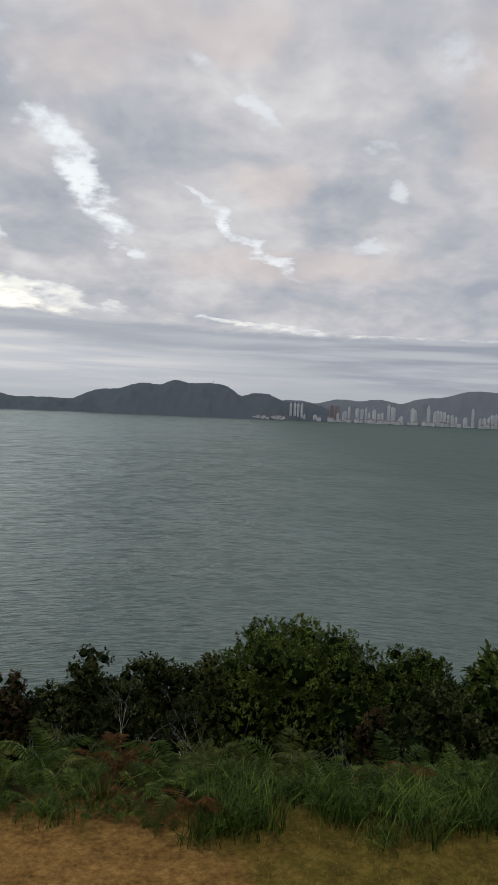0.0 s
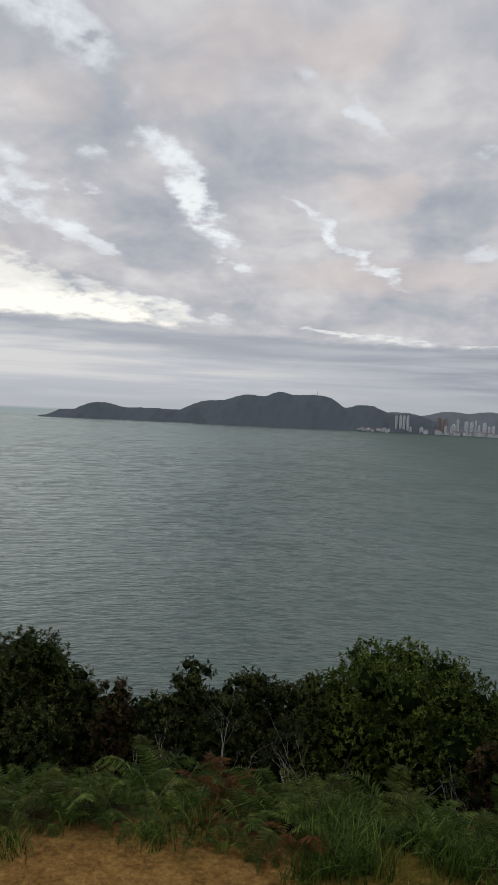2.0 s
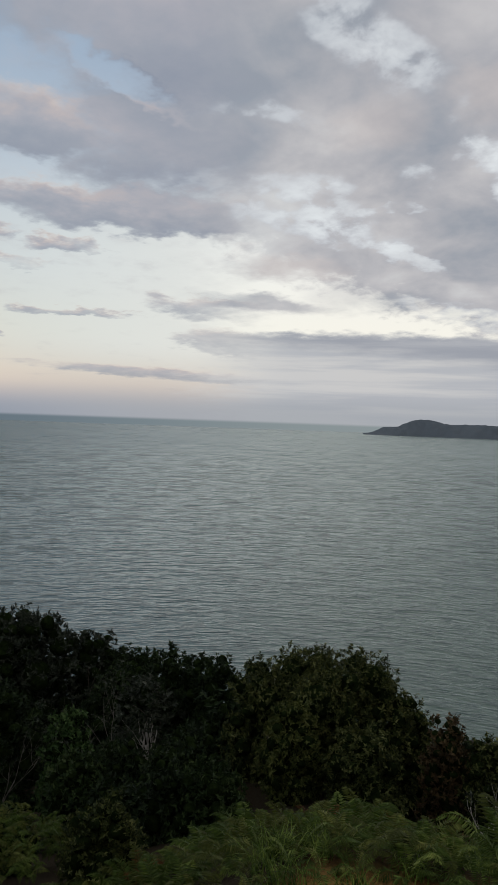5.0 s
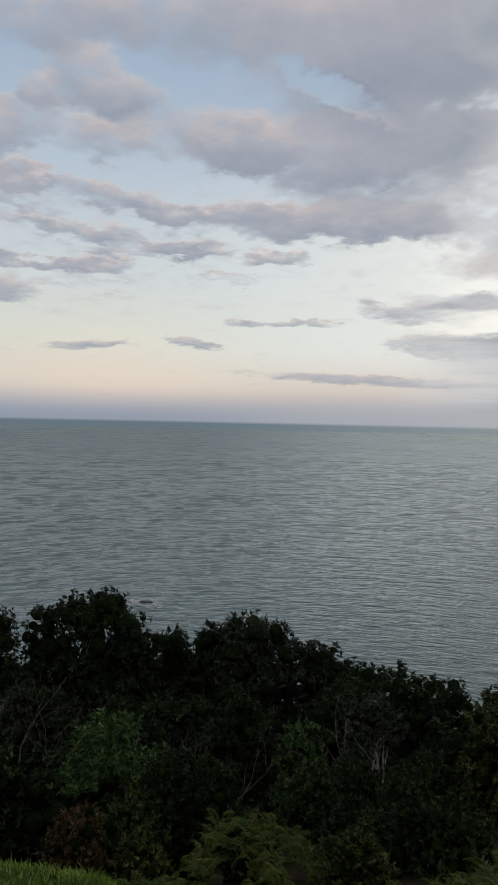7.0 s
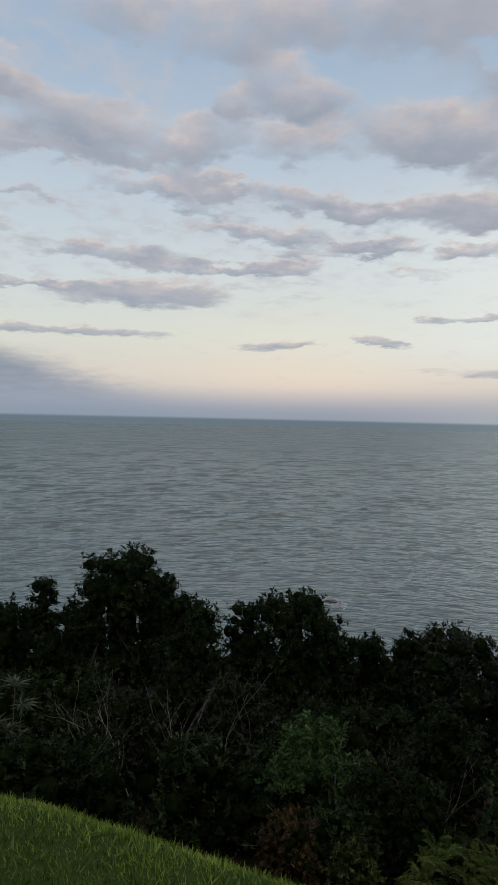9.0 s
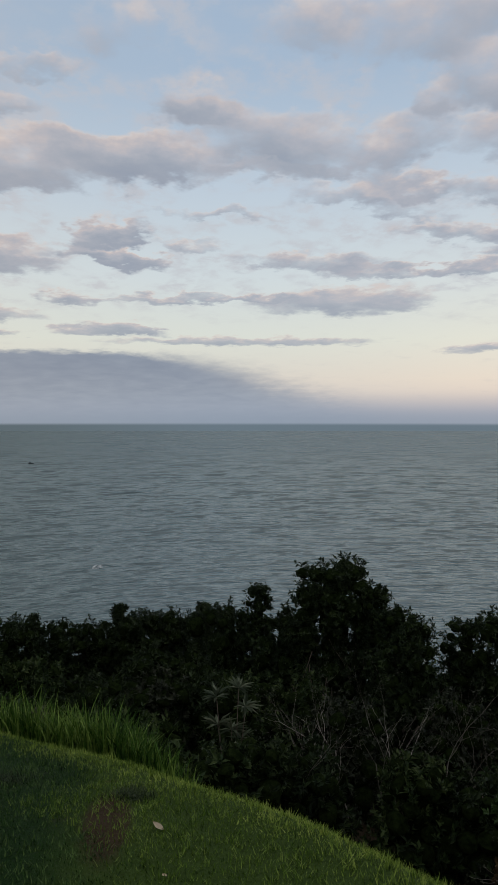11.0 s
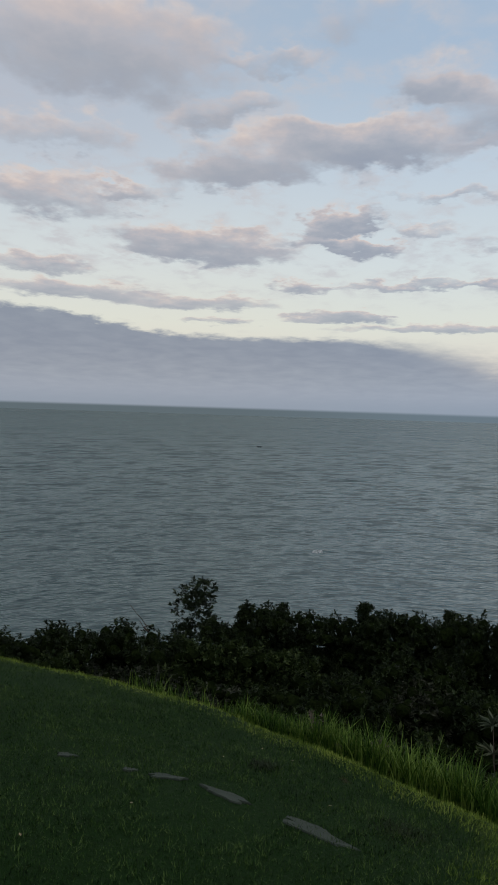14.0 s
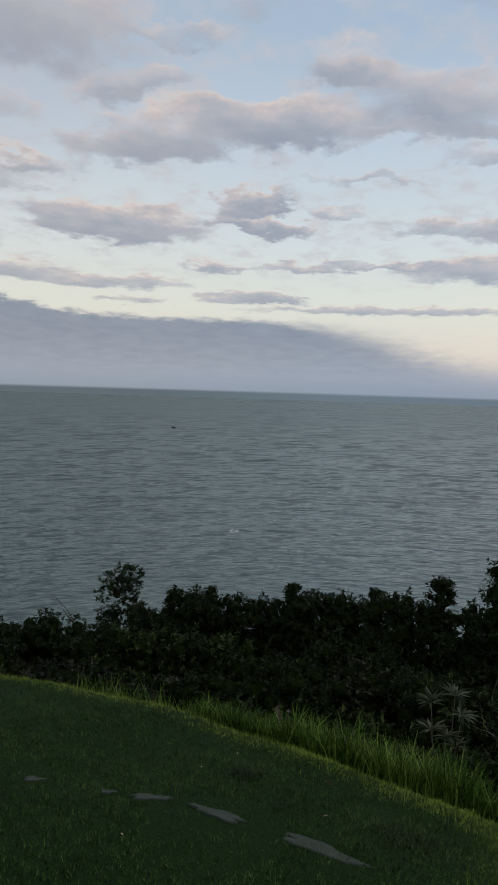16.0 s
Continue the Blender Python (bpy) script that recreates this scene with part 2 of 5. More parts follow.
# bright gap low over the sea, closing towards the bay
roof = W.math("ADD", 6.6, W.math("MULTIPLY", W.math("SUBTRACT", az, 13.0), 0.30))
gap = W.math("MULTIPLY", W.step(W.math("SUBTRACT", roof, W.math("ADD", el, W.math("MULTIPLY", W.math("SUBTRACT", m_fine, 0.5), 5.0))), -0.8, 1.2), W.step(az, 11.0, 17.0))
gap = W.math("MULTIPLY", gap, W.math("SUBTRACT", 1.0, W.math("MINIMUM", W.math("MULTIPLY", total(SHADE[-2:] + BLUSH[-2:-1]), 1.1), 0.9)))
shut = W.mix(gap, shut, W.ramp(W.math("DIVIDE", el0, 40.0), [(0.0, lin(220, 213, 210)), (0.17, lin(262, 258, 246)), (0.45, lin(250, 252, 252))]))
# grey bar above the far shore, thicker and bluer inland, and paler streaks under it
crown_el = W.step(az0, -12.0, 24.0, 5.75, 6.9)
foot_el = W.math("ADD", W.step(az0, -18.0, 4.0, 1.0, 4.2), W.step(az0, 4.0, 36.0, 0.0, 2.0))
under = W.math("MULTIPLY", W.step(W.math("SUBTRACT", crown_el, el), -0.30, 0.55), W.step(az0, 30.0, 44.0, 1.0, 0.0))
streak = W.noise(W.xyz(W.math("MULTIPLY", az0, 0.05), W.math("MULTIPLY", el0, 0.9), 0.0), 1.0, 5, 0.55, 0.3).outputs["Fac"]
pale = W.mix(W.math("MULTIPLY", W.step(streak, 0.38, 0.62), W.step(az0, -4.0, 14.0, 0.25, 1.0)), W.mix(W.step(az0, -4.0, 14.0), lin(168, 172, 179), lin(184, 187, 194)), lin(210, 209, 209))
shut = W.mix(W.math("MULTIPLY", under, 0.9), shut, pale)
bar = W.math("MULTIPLY", W.math("MULTIPLY", under, W.step(W.math("SUBTRACT", el, foot_el), -0.9, 0.7)), W.step(streak, 0.30, 0.50, 0.75, 1.0))
shut = W.mix(bar, shut, W.mix(W.step(streak, 0.36, 0.66), W.mix(W.step(az0, -16.0, 6.0), lin(146, 152, 163), lin(160, 164, 174)), lin(182, 184, 190)))
col = W.mix(W.step(az, 32.0, 42.0, 1.0, 0.0), col, shut)
# low cloud bank over the open sea
bank_top = W.math("ADD", W.step(az, 71.0, 87.0, 2.3, 5.5), W.step(az, 105.0, 122.0, 0.0, 1.9))
bank = W.step(W.math("SUBTRACT", bank_top, W.math("ADD", el, W.math("MULTIPLY", W.math("SUBTRACT", n_fine, 0.5), 0.35))), -0.15, W.step(az0, 80.0, 95.0, 3.0, 0.45))
bank = W.math("MULTIPLY", bank, W.step(W.math("ADD", az0, W.math("MULTIPLY", el0, -2.0)), 64.0, 82.0, 0.3, 1.0))
col = W.mix(W.math("MULTIPLY", bank, 0.94), col, W.mix(W.math("ADD", W.step(el0, 5.0, 0.5, 0.0, 0.55), W.math("MULTIPLY", W.math("SUBTRACT", n_mid, 0.4), 0.9)), lin(136, 143, 159), lin(166, 171, 181)))
haze = W.step(el0, 0.2, 2.6, 0.72, 0.0)
col = W.mix(haze, col, W.mix(W.step(az0, 40.0, 60.0), lin(172, 176, 182), lin(160, 165, 178)))
# far sea below the horizon
col = W.mix(W.step(az0, 44.0, 62.0, 0.0, 1.0), col, W.mix(W.step(el0, -0.3, 1.2, 0.5, 0.0), col, lin(140, 150, 164)))
col = W.mix(W.step(el0, -0.50, -0.22, 1.0, 0.0), col, W.mix(W.step(az0, 25.0, 60.0), lin(146, 156, 158), W.mix(W.step(az0, 84.0, 104.0), lin(109, 121, 130), lin(97, 108, 114))))
tint = W.mix(W.step(az0, 25.0, 60.0), (0.99, 1.0, 1.01), (0.935, 1.0, 1.035))
col = W.mix(1.0, col, W.mix(W.step(az0, 82.0, 110.0), tint, (0.97, 1.0, 1.0)), "MULTIPLY")
bg = W.node("ShaderNodeBackground", Color=col, Strength=1.0)
out = W.node("ShaderNodeOutputWorld")
W.tree.links.new(bg.outputs[0], out.inputs[0])

sun_data = bpy.data.lights.new("sun", "SUN")
sun_data.energy, sun_data.angle, sun_data.color = 0.3, radians(75), (1.0, 0.90, 0.80)
sun = new("sun", sun_data)
sun.matrix_world = look((-60, 32, 45), (0, 0, 0))


# ---------------------------------------------------------------- materials
def material(name, base, rough=0.7, bump=None, spec=0.3, make=None):
    m = bpy.data.materials.new(name)
    m.use_nodes = True
    N = Nodes(m.node_tree)
    p = N.node("ShaderNodeBsdfPrincipled", Roughness=rough)
    p.inputs["Specular IOR Level"].default_value = spec
    o = N.node("ShaderNodeOutputMaterial")
    N.tree.links.new(p.outputs[0], o.inputs[0])
    if make:
        base = make(N, p) or base
    N.put(p.inputs["Base Color"], base)
    return m


def leafy(name, dark, mid, pale, rough=0.45, clump=0.0, speck=0.75, own=0.0):
    """Leaf surface: each leaf its own shade, each plant its own tint, paler veins and blotches."""
    def make(N, p):
        isl = N.node("ShaderNodeNewGeometry").outputs["Random Per Island"]
        obj = N.node("ShaderNodeObjectInfo").outputs["Random"]
        at = N.node("ShaderNodeTexCoord").outputs["Object"]
        big = N.noise(at, 2.6, 3).outputs["Fac"]
        k = N.math("ADD", N.math("ADD", N.math("MULTIPLY", isl, speck), N.math("MULTIPLY", obj, own)), N.math("MULTIPLY", N.math("SUBTRACT", big, 0.36), 1.15))
        if clump:
            k = N.math("ADD", k, N.math("MULTIPLY", N.math("SUBTRACT", N.noise(at, 34, 3, 0.6).outputs["Fac"], 0.5), clump))
        c = N.ramp(k, [(0.0, dark), (0.55, mid), (1.0, pale)])
        c = N.mix(N.math("MULTIPLY", obj, 0.22), c, N.mix(1.0, c, (1.25, 1.05, 0.7), "MULTIPLY"))
        fine = N.noise(at, 60, 2).outputs["Fac"]
        return N.mix(N.math("MULTIPLY", fine, 0.35), c, N.mix(1.0, c, (0.5, 0.5, 0.5), "MULTIPLY"))
    return material(name, mid, max(rough, 0.6), make=make, spec=0.12)


LEAF_MID = leafy("leaf_mid_green", (0.010, 0.022, 0.004), (0.066, 0.100, 0.014), (0.26, 0.31, 0.07))
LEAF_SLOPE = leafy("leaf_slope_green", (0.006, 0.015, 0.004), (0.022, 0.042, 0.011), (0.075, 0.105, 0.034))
LEAF_FRESH = leafy("leaf_fresh_green", (0.014, 0.034, 0.009), (0.042, 0.086, 0.024), (0.12, 0.19, 0.06))
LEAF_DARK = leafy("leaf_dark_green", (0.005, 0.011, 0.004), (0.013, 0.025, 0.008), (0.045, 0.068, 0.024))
LEAF_BROW = leafy("leaf_olive_green", (0.010, 0.018, 0.004), (0.042, 0.056, 0.013), (0.18, 0.19, 0.065))
LEAF_YELLOW = leafy("leaf_yellow_green", (0.022, 0.032, 0.007), (0.068, 0.086, 0.020), (0.20, 0.21, 0.065))
LEAF_GREY = leafy("leaf_grey_green", (0.007, 0.011, 0.006), (0.021, 0.028, 0.016), (0.075, 0.085, 0.058))
LEAF_PALE = leafy("leaf_pale_strap", (0.025, 0.040, 0.022), (0.070, 0.096, 0.058), (0.19, 0.22, 0.15))
LEAF_RUST = leafy("leaf_rust_brown", (0.025, 0.016, 0.008), (0.075, 0.048, 0.020), (0.16, 0.11, 0.05))
FERN = leafy("fern_green", (0.012, 0.021, 0.003), (0.055, 0.090, 0.013), (0.24, 0.30, 0.07), 0.55, 0.0, 0.35, 0.40)
FERN_OLIVE = leafy("fern_olive", (0.018, 0.024, 0.005), (0.072, 0.086, 0.016), (0.24, 0.26, 0.07), 0.6, 0.0, 0.35, 0.40)
FERN_DEAD = leafy("fern_dead_brown", (0.04, 0.018, 0.006), (0.12, 0.056, 0.018), (0.24, 0.13, 0.045), 0.8, 0.0, 0.3, 0.4)
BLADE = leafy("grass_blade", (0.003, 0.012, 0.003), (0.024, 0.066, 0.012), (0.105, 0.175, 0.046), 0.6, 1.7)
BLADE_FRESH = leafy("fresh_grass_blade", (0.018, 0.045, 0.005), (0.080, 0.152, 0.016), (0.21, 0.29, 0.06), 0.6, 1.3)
# Brow blades are lighter: low sunlight on the crest is put into their colour.
BLADE_RIM_LIT = leafy("rim_grass_blade_lit", (0.040, 0.080, 0.012), (0.15, 0.235, 0.030), (0.34, 0.42, 0.09), 0.6, 0.8)
BLADE_TALL = leafy("tall_grass_blade", (0.006, 0.020, 0.003), (0.050, 0.122, 0.014), (0.22, 0.33, 0.07), 0.55, 0.9)
BLADE_SEDGE = leafy("sedge_blade", (0.008, 0.018, 0.003), (0.050, 0.092, 0.010), (0.20, 0.28, 0.05), 0.6, 0.8)
BLADE_DRY = leafy("dry_grass_blade", (0.14, 0.078, 0.022), (0.35, 0.195, 0.050), (0.50, 0.32, 0.10), 0.8)


# Near-black colour for crown cores: the shade between leaves, painted on.
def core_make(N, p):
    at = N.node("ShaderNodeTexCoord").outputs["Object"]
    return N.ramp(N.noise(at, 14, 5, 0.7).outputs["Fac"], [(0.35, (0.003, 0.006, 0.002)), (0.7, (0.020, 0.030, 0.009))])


CORE = material("crown_inner_shade", (0.01, 0.02, 0.01), 1.0, make=core_make, spec=0.0)


def bark_maker(a, b):
    def make(N, p):
        at = N.node("ShaderNodeTexCoord").outputs["Object"]
        f = N.noise(at, 22, 6, 0.65).outputs["Fac"]
        bump = N.node("ShaderNodeBump", Strength=0.6, Distance=0.01, Height=f)
        N.tree.links.new(bump.outputs[0], p.inputs["Normal"])
        return N.ramp(f, [(0.3, a), (0.7, b)])
    return make


BARK = material("bark_brown", (0.1, 0.08, 0.06), 0.9, make=bark_maker((0.05, 0.04, 0.03), (0.16, 0.13, 0.10)))
BARK_GREY = material("bark_dull_grey", (0.12, 0.11, 0.09), 0.9, make=bark_maker((0.07, 0.062, 0.05), (0.20, 0.18, 0.15)))
BARK_PALE = material("bark_pale_grey", (0.3, 0.27, 0.23), 0.9, make=bark_maker((0.20, 0.18, 0.15), (0.50, 0.46, 0.40)))


def ground_make(N, p):
    at = N.node("ShaderNodeNewGeometry").outputs["Position"]
    dry = N.node("ShaderNodeAttribute", {"attr": "dry"}).outputs["Fac"]
    litter = N.node("ShaderNodeAttribute", {"attr": "litter"}).outputs["Fac"]
    a = N.noise(at, 2.3, 6, 0.6).outputs["Fac"]
    b = N.noise(at, 38, 5, 0.7).outputs["Fac"]
    turf = N.mix(b, (0.003, 0.010, 0.002), (0.014, 0.046, 0.007))
    bare = N.mix(b, (0.020, 0.013, 0.006), (0.062, 0.040, 0.020))
    fresh = N.node("ShaderNodeAttribute", {"attr": "fresh"}).outputs["Fac"]
    turf = N.mix(fresh, turf, N.mix(b, (0.014, 0.030, 0.005), (0.055, 0.095, 0.014)))
    worn = N.node("ShaderNodeAttribute", {"attr": "bare"}).outputs["Fac"]
    turf = N.mix(N.math("MAXIMUM", N.step(a, 0.66, 0.76), N.step(worn, 0.2, 0.6)), turf, bare)
    b2 = N.math("ADD", N.math("MULTIPLY", b, 0.55), N.math("MULTIPLY", N.noise(at, 9, 4, 0.65).outputs["Fac"], 0.45))
    straw = N.ramp(b2, [(0.34, (0.10, 0.052, 0.014)), (0.52, (0.34, 0.185, 0.052)), (0.68, (0.58, 0.35, 0.11))])
    moss = N.ramp(b2, [(0.34, (0.060, 0.048, 0.008)), (0.52, (0.170, 0.128, 0.022)), (0.68, (0.32, 0.23, 0.05))])
    px = N.node("ShaderNodeSeparateXYZ", Vector=at).outputs[0]
    straw = N.mix(N.step(N.math("ADD", a, N.step(px, -0.5, 0.5, -0.12, 0.16)), 0.42, 0.60), straw, moss)
    c = N.mix(dry, turf, straw)
    mould = N.mix(b, (0.008, 0.006, 0.003), (0.040, 0.028, 0.013))
    bump = N.node("ShaderNodeBump", Strength=0.8, Distance=0.03, Height=b)
    N.tree.links.new(bump.outputs[0], p.inputs["Normal"])
    return N.mix(litter, c, mould)


GROUND = material("hilltop_ground", (0.05, 0.06, 0.02), 0.95, make=ground_make, spec=0.1)


def build_water():
    """Sea surface: turbid green in the bay, greyer outside; choppy, so that its gloss never reaches a mirror's."""
    m = bpy.data.materials.new("sea_water")
    m.use_nodes = True
    N = Nodes(m.node_tree)
    at = N.node("ShaderNodeNewGeometry").outputs["Position"]
    sep = N.node("ShaderNodeSeparateXYZ", Vector=at)
    x, y = sep.outputs[0], sep.outputs[1]
    wide = N.noise(at, 0.0035, 4, 0.55).outputs["Fac"]
    gust = N.noise(at, 0.012, 3, 0.5).outputs["Fac"]
    # swell and wavelets run in towards the headland, so their crests bend round it; only the longer ones stand out far off
    r = N.math("SQRT", N.math("ADD", N.math("MULTIPLY", x, x), N.math("MULTIPLY", y, y)))
    turn = N.math("MULTIPLY", N.math("ARCTAN2", N.math("MULTIPLY", x, -1.0), y), 57.2958)
    count = N.math("MULTIPLY", N.math("SUBTRACT", 0.1887, N.math("POWER", r, -0.3)), 700.0)
    count = N.math("ADD", count, N.math("MULTIPLY", N.math("MAXIMUM", N.math("SUBTRACT", turn, 62.0), 0.0), 0.11))
    h, dark = 0.0, 0.0
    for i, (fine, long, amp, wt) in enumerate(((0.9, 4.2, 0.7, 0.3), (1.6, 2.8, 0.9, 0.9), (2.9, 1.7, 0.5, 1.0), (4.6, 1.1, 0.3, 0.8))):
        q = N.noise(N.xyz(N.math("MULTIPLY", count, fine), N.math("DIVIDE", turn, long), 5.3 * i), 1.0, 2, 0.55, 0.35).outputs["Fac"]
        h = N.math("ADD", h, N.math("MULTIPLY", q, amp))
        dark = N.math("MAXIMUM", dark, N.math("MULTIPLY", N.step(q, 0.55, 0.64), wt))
    h = N.math("MULTIPLY", h, N.math("POWER", N.math("DIVIDE", r, 260.0), 1.3))
    bump = N.node("ShaderNodeBump", Strength=1.0, Distance=1.0, Height=h).outputs[0]
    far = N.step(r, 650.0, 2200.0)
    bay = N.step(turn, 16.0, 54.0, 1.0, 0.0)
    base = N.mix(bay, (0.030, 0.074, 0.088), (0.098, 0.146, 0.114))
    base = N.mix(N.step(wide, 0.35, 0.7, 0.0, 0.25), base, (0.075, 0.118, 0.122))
    # distance haze put into the base colour: water turns bluer towards the horizon
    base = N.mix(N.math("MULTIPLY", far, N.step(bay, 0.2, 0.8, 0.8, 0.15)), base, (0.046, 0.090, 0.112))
    base = N.mix(N.step(N.math("DIVIDE", y, r), 0.10, -0.28, 0.0, 0.7), base, (0.052, 0.086, 0.070))
    # steep wavelet fronts painted dark in colour; slack water inside the bay is smoother
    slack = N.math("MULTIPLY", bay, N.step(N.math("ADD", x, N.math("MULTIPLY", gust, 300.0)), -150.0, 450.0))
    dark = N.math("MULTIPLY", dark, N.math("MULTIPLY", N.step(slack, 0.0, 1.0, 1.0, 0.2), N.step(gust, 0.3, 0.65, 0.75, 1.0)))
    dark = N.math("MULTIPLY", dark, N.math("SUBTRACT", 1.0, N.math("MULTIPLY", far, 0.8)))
    # base also darker over the slack water
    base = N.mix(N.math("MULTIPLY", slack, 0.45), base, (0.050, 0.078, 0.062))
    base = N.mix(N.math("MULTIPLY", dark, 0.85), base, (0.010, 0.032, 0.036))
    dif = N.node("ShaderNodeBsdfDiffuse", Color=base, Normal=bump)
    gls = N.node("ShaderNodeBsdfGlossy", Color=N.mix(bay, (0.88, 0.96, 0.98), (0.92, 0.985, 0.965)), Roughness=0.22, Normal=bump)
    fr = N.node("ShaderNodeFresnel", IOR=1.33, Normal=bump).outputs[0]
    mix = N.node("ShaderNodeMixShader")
    # reflection strengthened by bearing: more gloss under the bright gap, 6 to 58 degrees
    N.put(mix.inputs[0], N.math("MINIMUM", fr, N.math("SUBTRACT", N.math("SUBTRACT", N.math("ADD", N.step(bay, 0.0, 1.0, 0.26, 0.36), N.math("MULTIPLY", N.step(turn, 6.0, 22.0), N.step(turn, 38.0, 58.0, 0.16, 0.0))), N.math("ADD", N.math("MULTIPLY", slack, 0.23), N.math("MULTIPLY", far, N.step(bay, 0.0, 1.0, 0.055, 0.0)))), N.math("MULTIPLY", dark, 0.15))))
    N.tree.links.new(dif.outputs[0], mix.inputs[1])
    N.tree.links.new(gls.outputs[0], mix.inputs[2])
    o = N.node("ShaderNodeOutputMaterial")
    N.tree.links.new(mix.outputs[0], o.inputs[0])
    return m


WATER = build_water()


# Forest colour with the air's haze mixed in: paler and bluer than foliage.
def hill_make(N, p):
    at = N.node("ShaderNodeNewGeometry").outputs["Position"]
    a = N.noise(at, 0.012, 6, 0.65).outputs["Fac"]
    b = N.noise(at, 0.07, 5, 0.7).outputs["Fac"]
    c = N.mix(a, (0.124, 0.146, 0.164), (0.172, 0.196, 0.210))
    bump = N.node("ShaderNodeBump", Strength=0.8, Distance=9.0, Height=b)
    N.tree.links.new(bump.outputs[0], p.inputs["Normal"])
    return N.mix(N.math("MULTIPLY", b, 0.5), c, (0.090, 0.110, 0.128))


# Same forest further off, with thicker haze painted into a paler base.
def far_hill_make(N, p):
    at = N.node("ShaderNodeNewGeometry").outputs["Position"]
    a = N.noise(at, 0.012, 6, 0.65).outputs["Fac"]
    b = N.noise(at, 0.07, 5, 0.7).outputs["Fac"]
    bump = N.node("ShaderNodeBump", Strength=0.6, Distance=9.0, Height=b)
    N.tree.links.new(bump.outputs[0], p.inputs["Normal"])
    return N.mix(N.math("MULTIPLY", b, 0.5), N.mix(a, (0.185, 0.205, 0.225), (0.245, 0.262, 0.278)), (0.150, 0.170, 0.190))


HILL_FAR = material("hazy_distant_hill", (0.2, 0.22, 0.24), 0.95, make=far_hill_make, spec=0.05)
HILL = material("hazy_forested_hill", (0.06, 0.08, 0.08), 0.95, make=hill_make, spec=0.05)


def facade_maker(wall, glass):
    def make(N, p):
        at = N.node("ShaderNodeTexCoord").outputs["Object"]
        sep = N.node("ShaderNodeSeparateXYZ", Vector=at)
        floors = N.math("FRACT", N.math("DIVIDE", sep.outputs[2], 3.1))
        bays = N.math("FRACT", N.math("DIVIDE", N.math("ADD", sep.outputs[0], sep.outputs[1]), 4.2))
        w = N.math("MULTIPLY", N.step(floors, 0.36, 0.44), N.step(bays, 0.30, 0.36))
        obj = N.node("ShaderNodeObjectInfo").outputs["Random"]
        c = N.mix(obj, wall, tuple(v * 0.72 for v in wall))
        return N.mix(w, c, glass)
    return make


FACADE = material("tower_render", (0.5, 0.5, 0.5), 0.7, make=facade_maker((0.86, 0.86, 0.85), (0.45, 0.48, 0.50)))
FACADE_BROWN = material("tower_brown_render", (0.3, 0.24, 0.22), 0.7, make=facade_maker((0.40, 0.31, 0.29), (0.2, 0.18, 0.18)))


def stone_make(N, p):
    at = N.node("ShaderNodeTexCoord").outputs["Object"]
    f = N.noise(at, 18, 6, 0.65).outputs["Fac"]
    bump = N.node("ShaderNodeBump", Strength=0.5, Distance=0.01, Height=f)
    N.tree.links.new(bump.outputs[0], p.inputs["Normal"])
    return N.mix(f, (0.017, 0.027, 0.019), (0.046, 0.062, 0.046))


STONE = material("weathered_stone", (0.2, 0.2, 0.19), 0.85, make=stone_make)
ROCK = material("wet_dark_rock", (0.03, 0.03, 0.03), 0.4, make=lambda N, p: N.mix(N.noise(N.node("ShaderNodeTexCoord").outputs["Object"], 1.2, 5).outputs["Fac"], (0.015, 0.015, 0.016), (0.06, 0.058, 0.055)))
FOAM = material("sea_foam", (0.75, 0.78, 0.78), 0.9)
HULL = material("boat_hull_dark", (0.03, 0.03, 0.035), 0.5)


# ---------------------------------------------------------------- mesh helpers
def mesh_of(name, verts, faces, mats, index=None):
    me = bpy.data.meshes.new(name)
    me.from_pydata([tuple(v) for v in np.asarray(verts, float).tolist()], [], [tuple(f) for f in (faces.tolist() if isinstance(faces, np.ndarray) else faces)])
    for m in (mats if isinstance(mats, (list, tuple)) else [mats]):
        me.materials.append(m)
    if index is not None:
        me.polygons.foreach_set("material_index", np.asarray(index, np.int32))
    me.update()
    return me


def smooth(me):
    me.polygons.foreach_set("use_smooth", np.ones(len(me.polygons), bool))
    return me


def part(name, me, parent, label=""):
    ob = new(name, me)
    ob.parent = parent
    if label:
        ob["label"] = label
    return ob


def sstep(x, lo, hi):
    t = np.clip((x - lo) / (hi - lo), 0, 1)
    return t * t * (3 - 2 * t)


def smax(k, *v):
    m = np.maximum.reduce(v)
    return m + np.log(sum(np.exp((a - m) * k) for a in v)) / k


# ---------------------------------------------------------------- the hilltop
def beyond(x, y):
    """Metres past the brow of the hill (negative on the lawn)."""
    lawn = smax(9.0, (-0.99 * (x + 6.28) + 0.12 * (y + 3.3)), (-0.81 * (x + 4.70) + 0.59 * (y + 1.00)),
                (-0.69 * (x + 3.61) + 0.72 * (y - 0.05)), (-0.53 * (x + 3.0) + 0.848 * (y - 0.22)), (-0.32 * (x + 2.4) + 0.947 * (y - 0.585)))
    terrace = smax(7.0, y - 2.45 - 0.15 * sstep(x, 0.4, 1.2) - 0.16 * np.exp(-((x + 0.55) / 0.35) ** 2) - 0.05 * np.sin(x * 5.3 + 1), -x - 1.26, -0.8 * x + 0.6 * y - 2.40)
    return -smax(8.0, -lawn, -terrace)


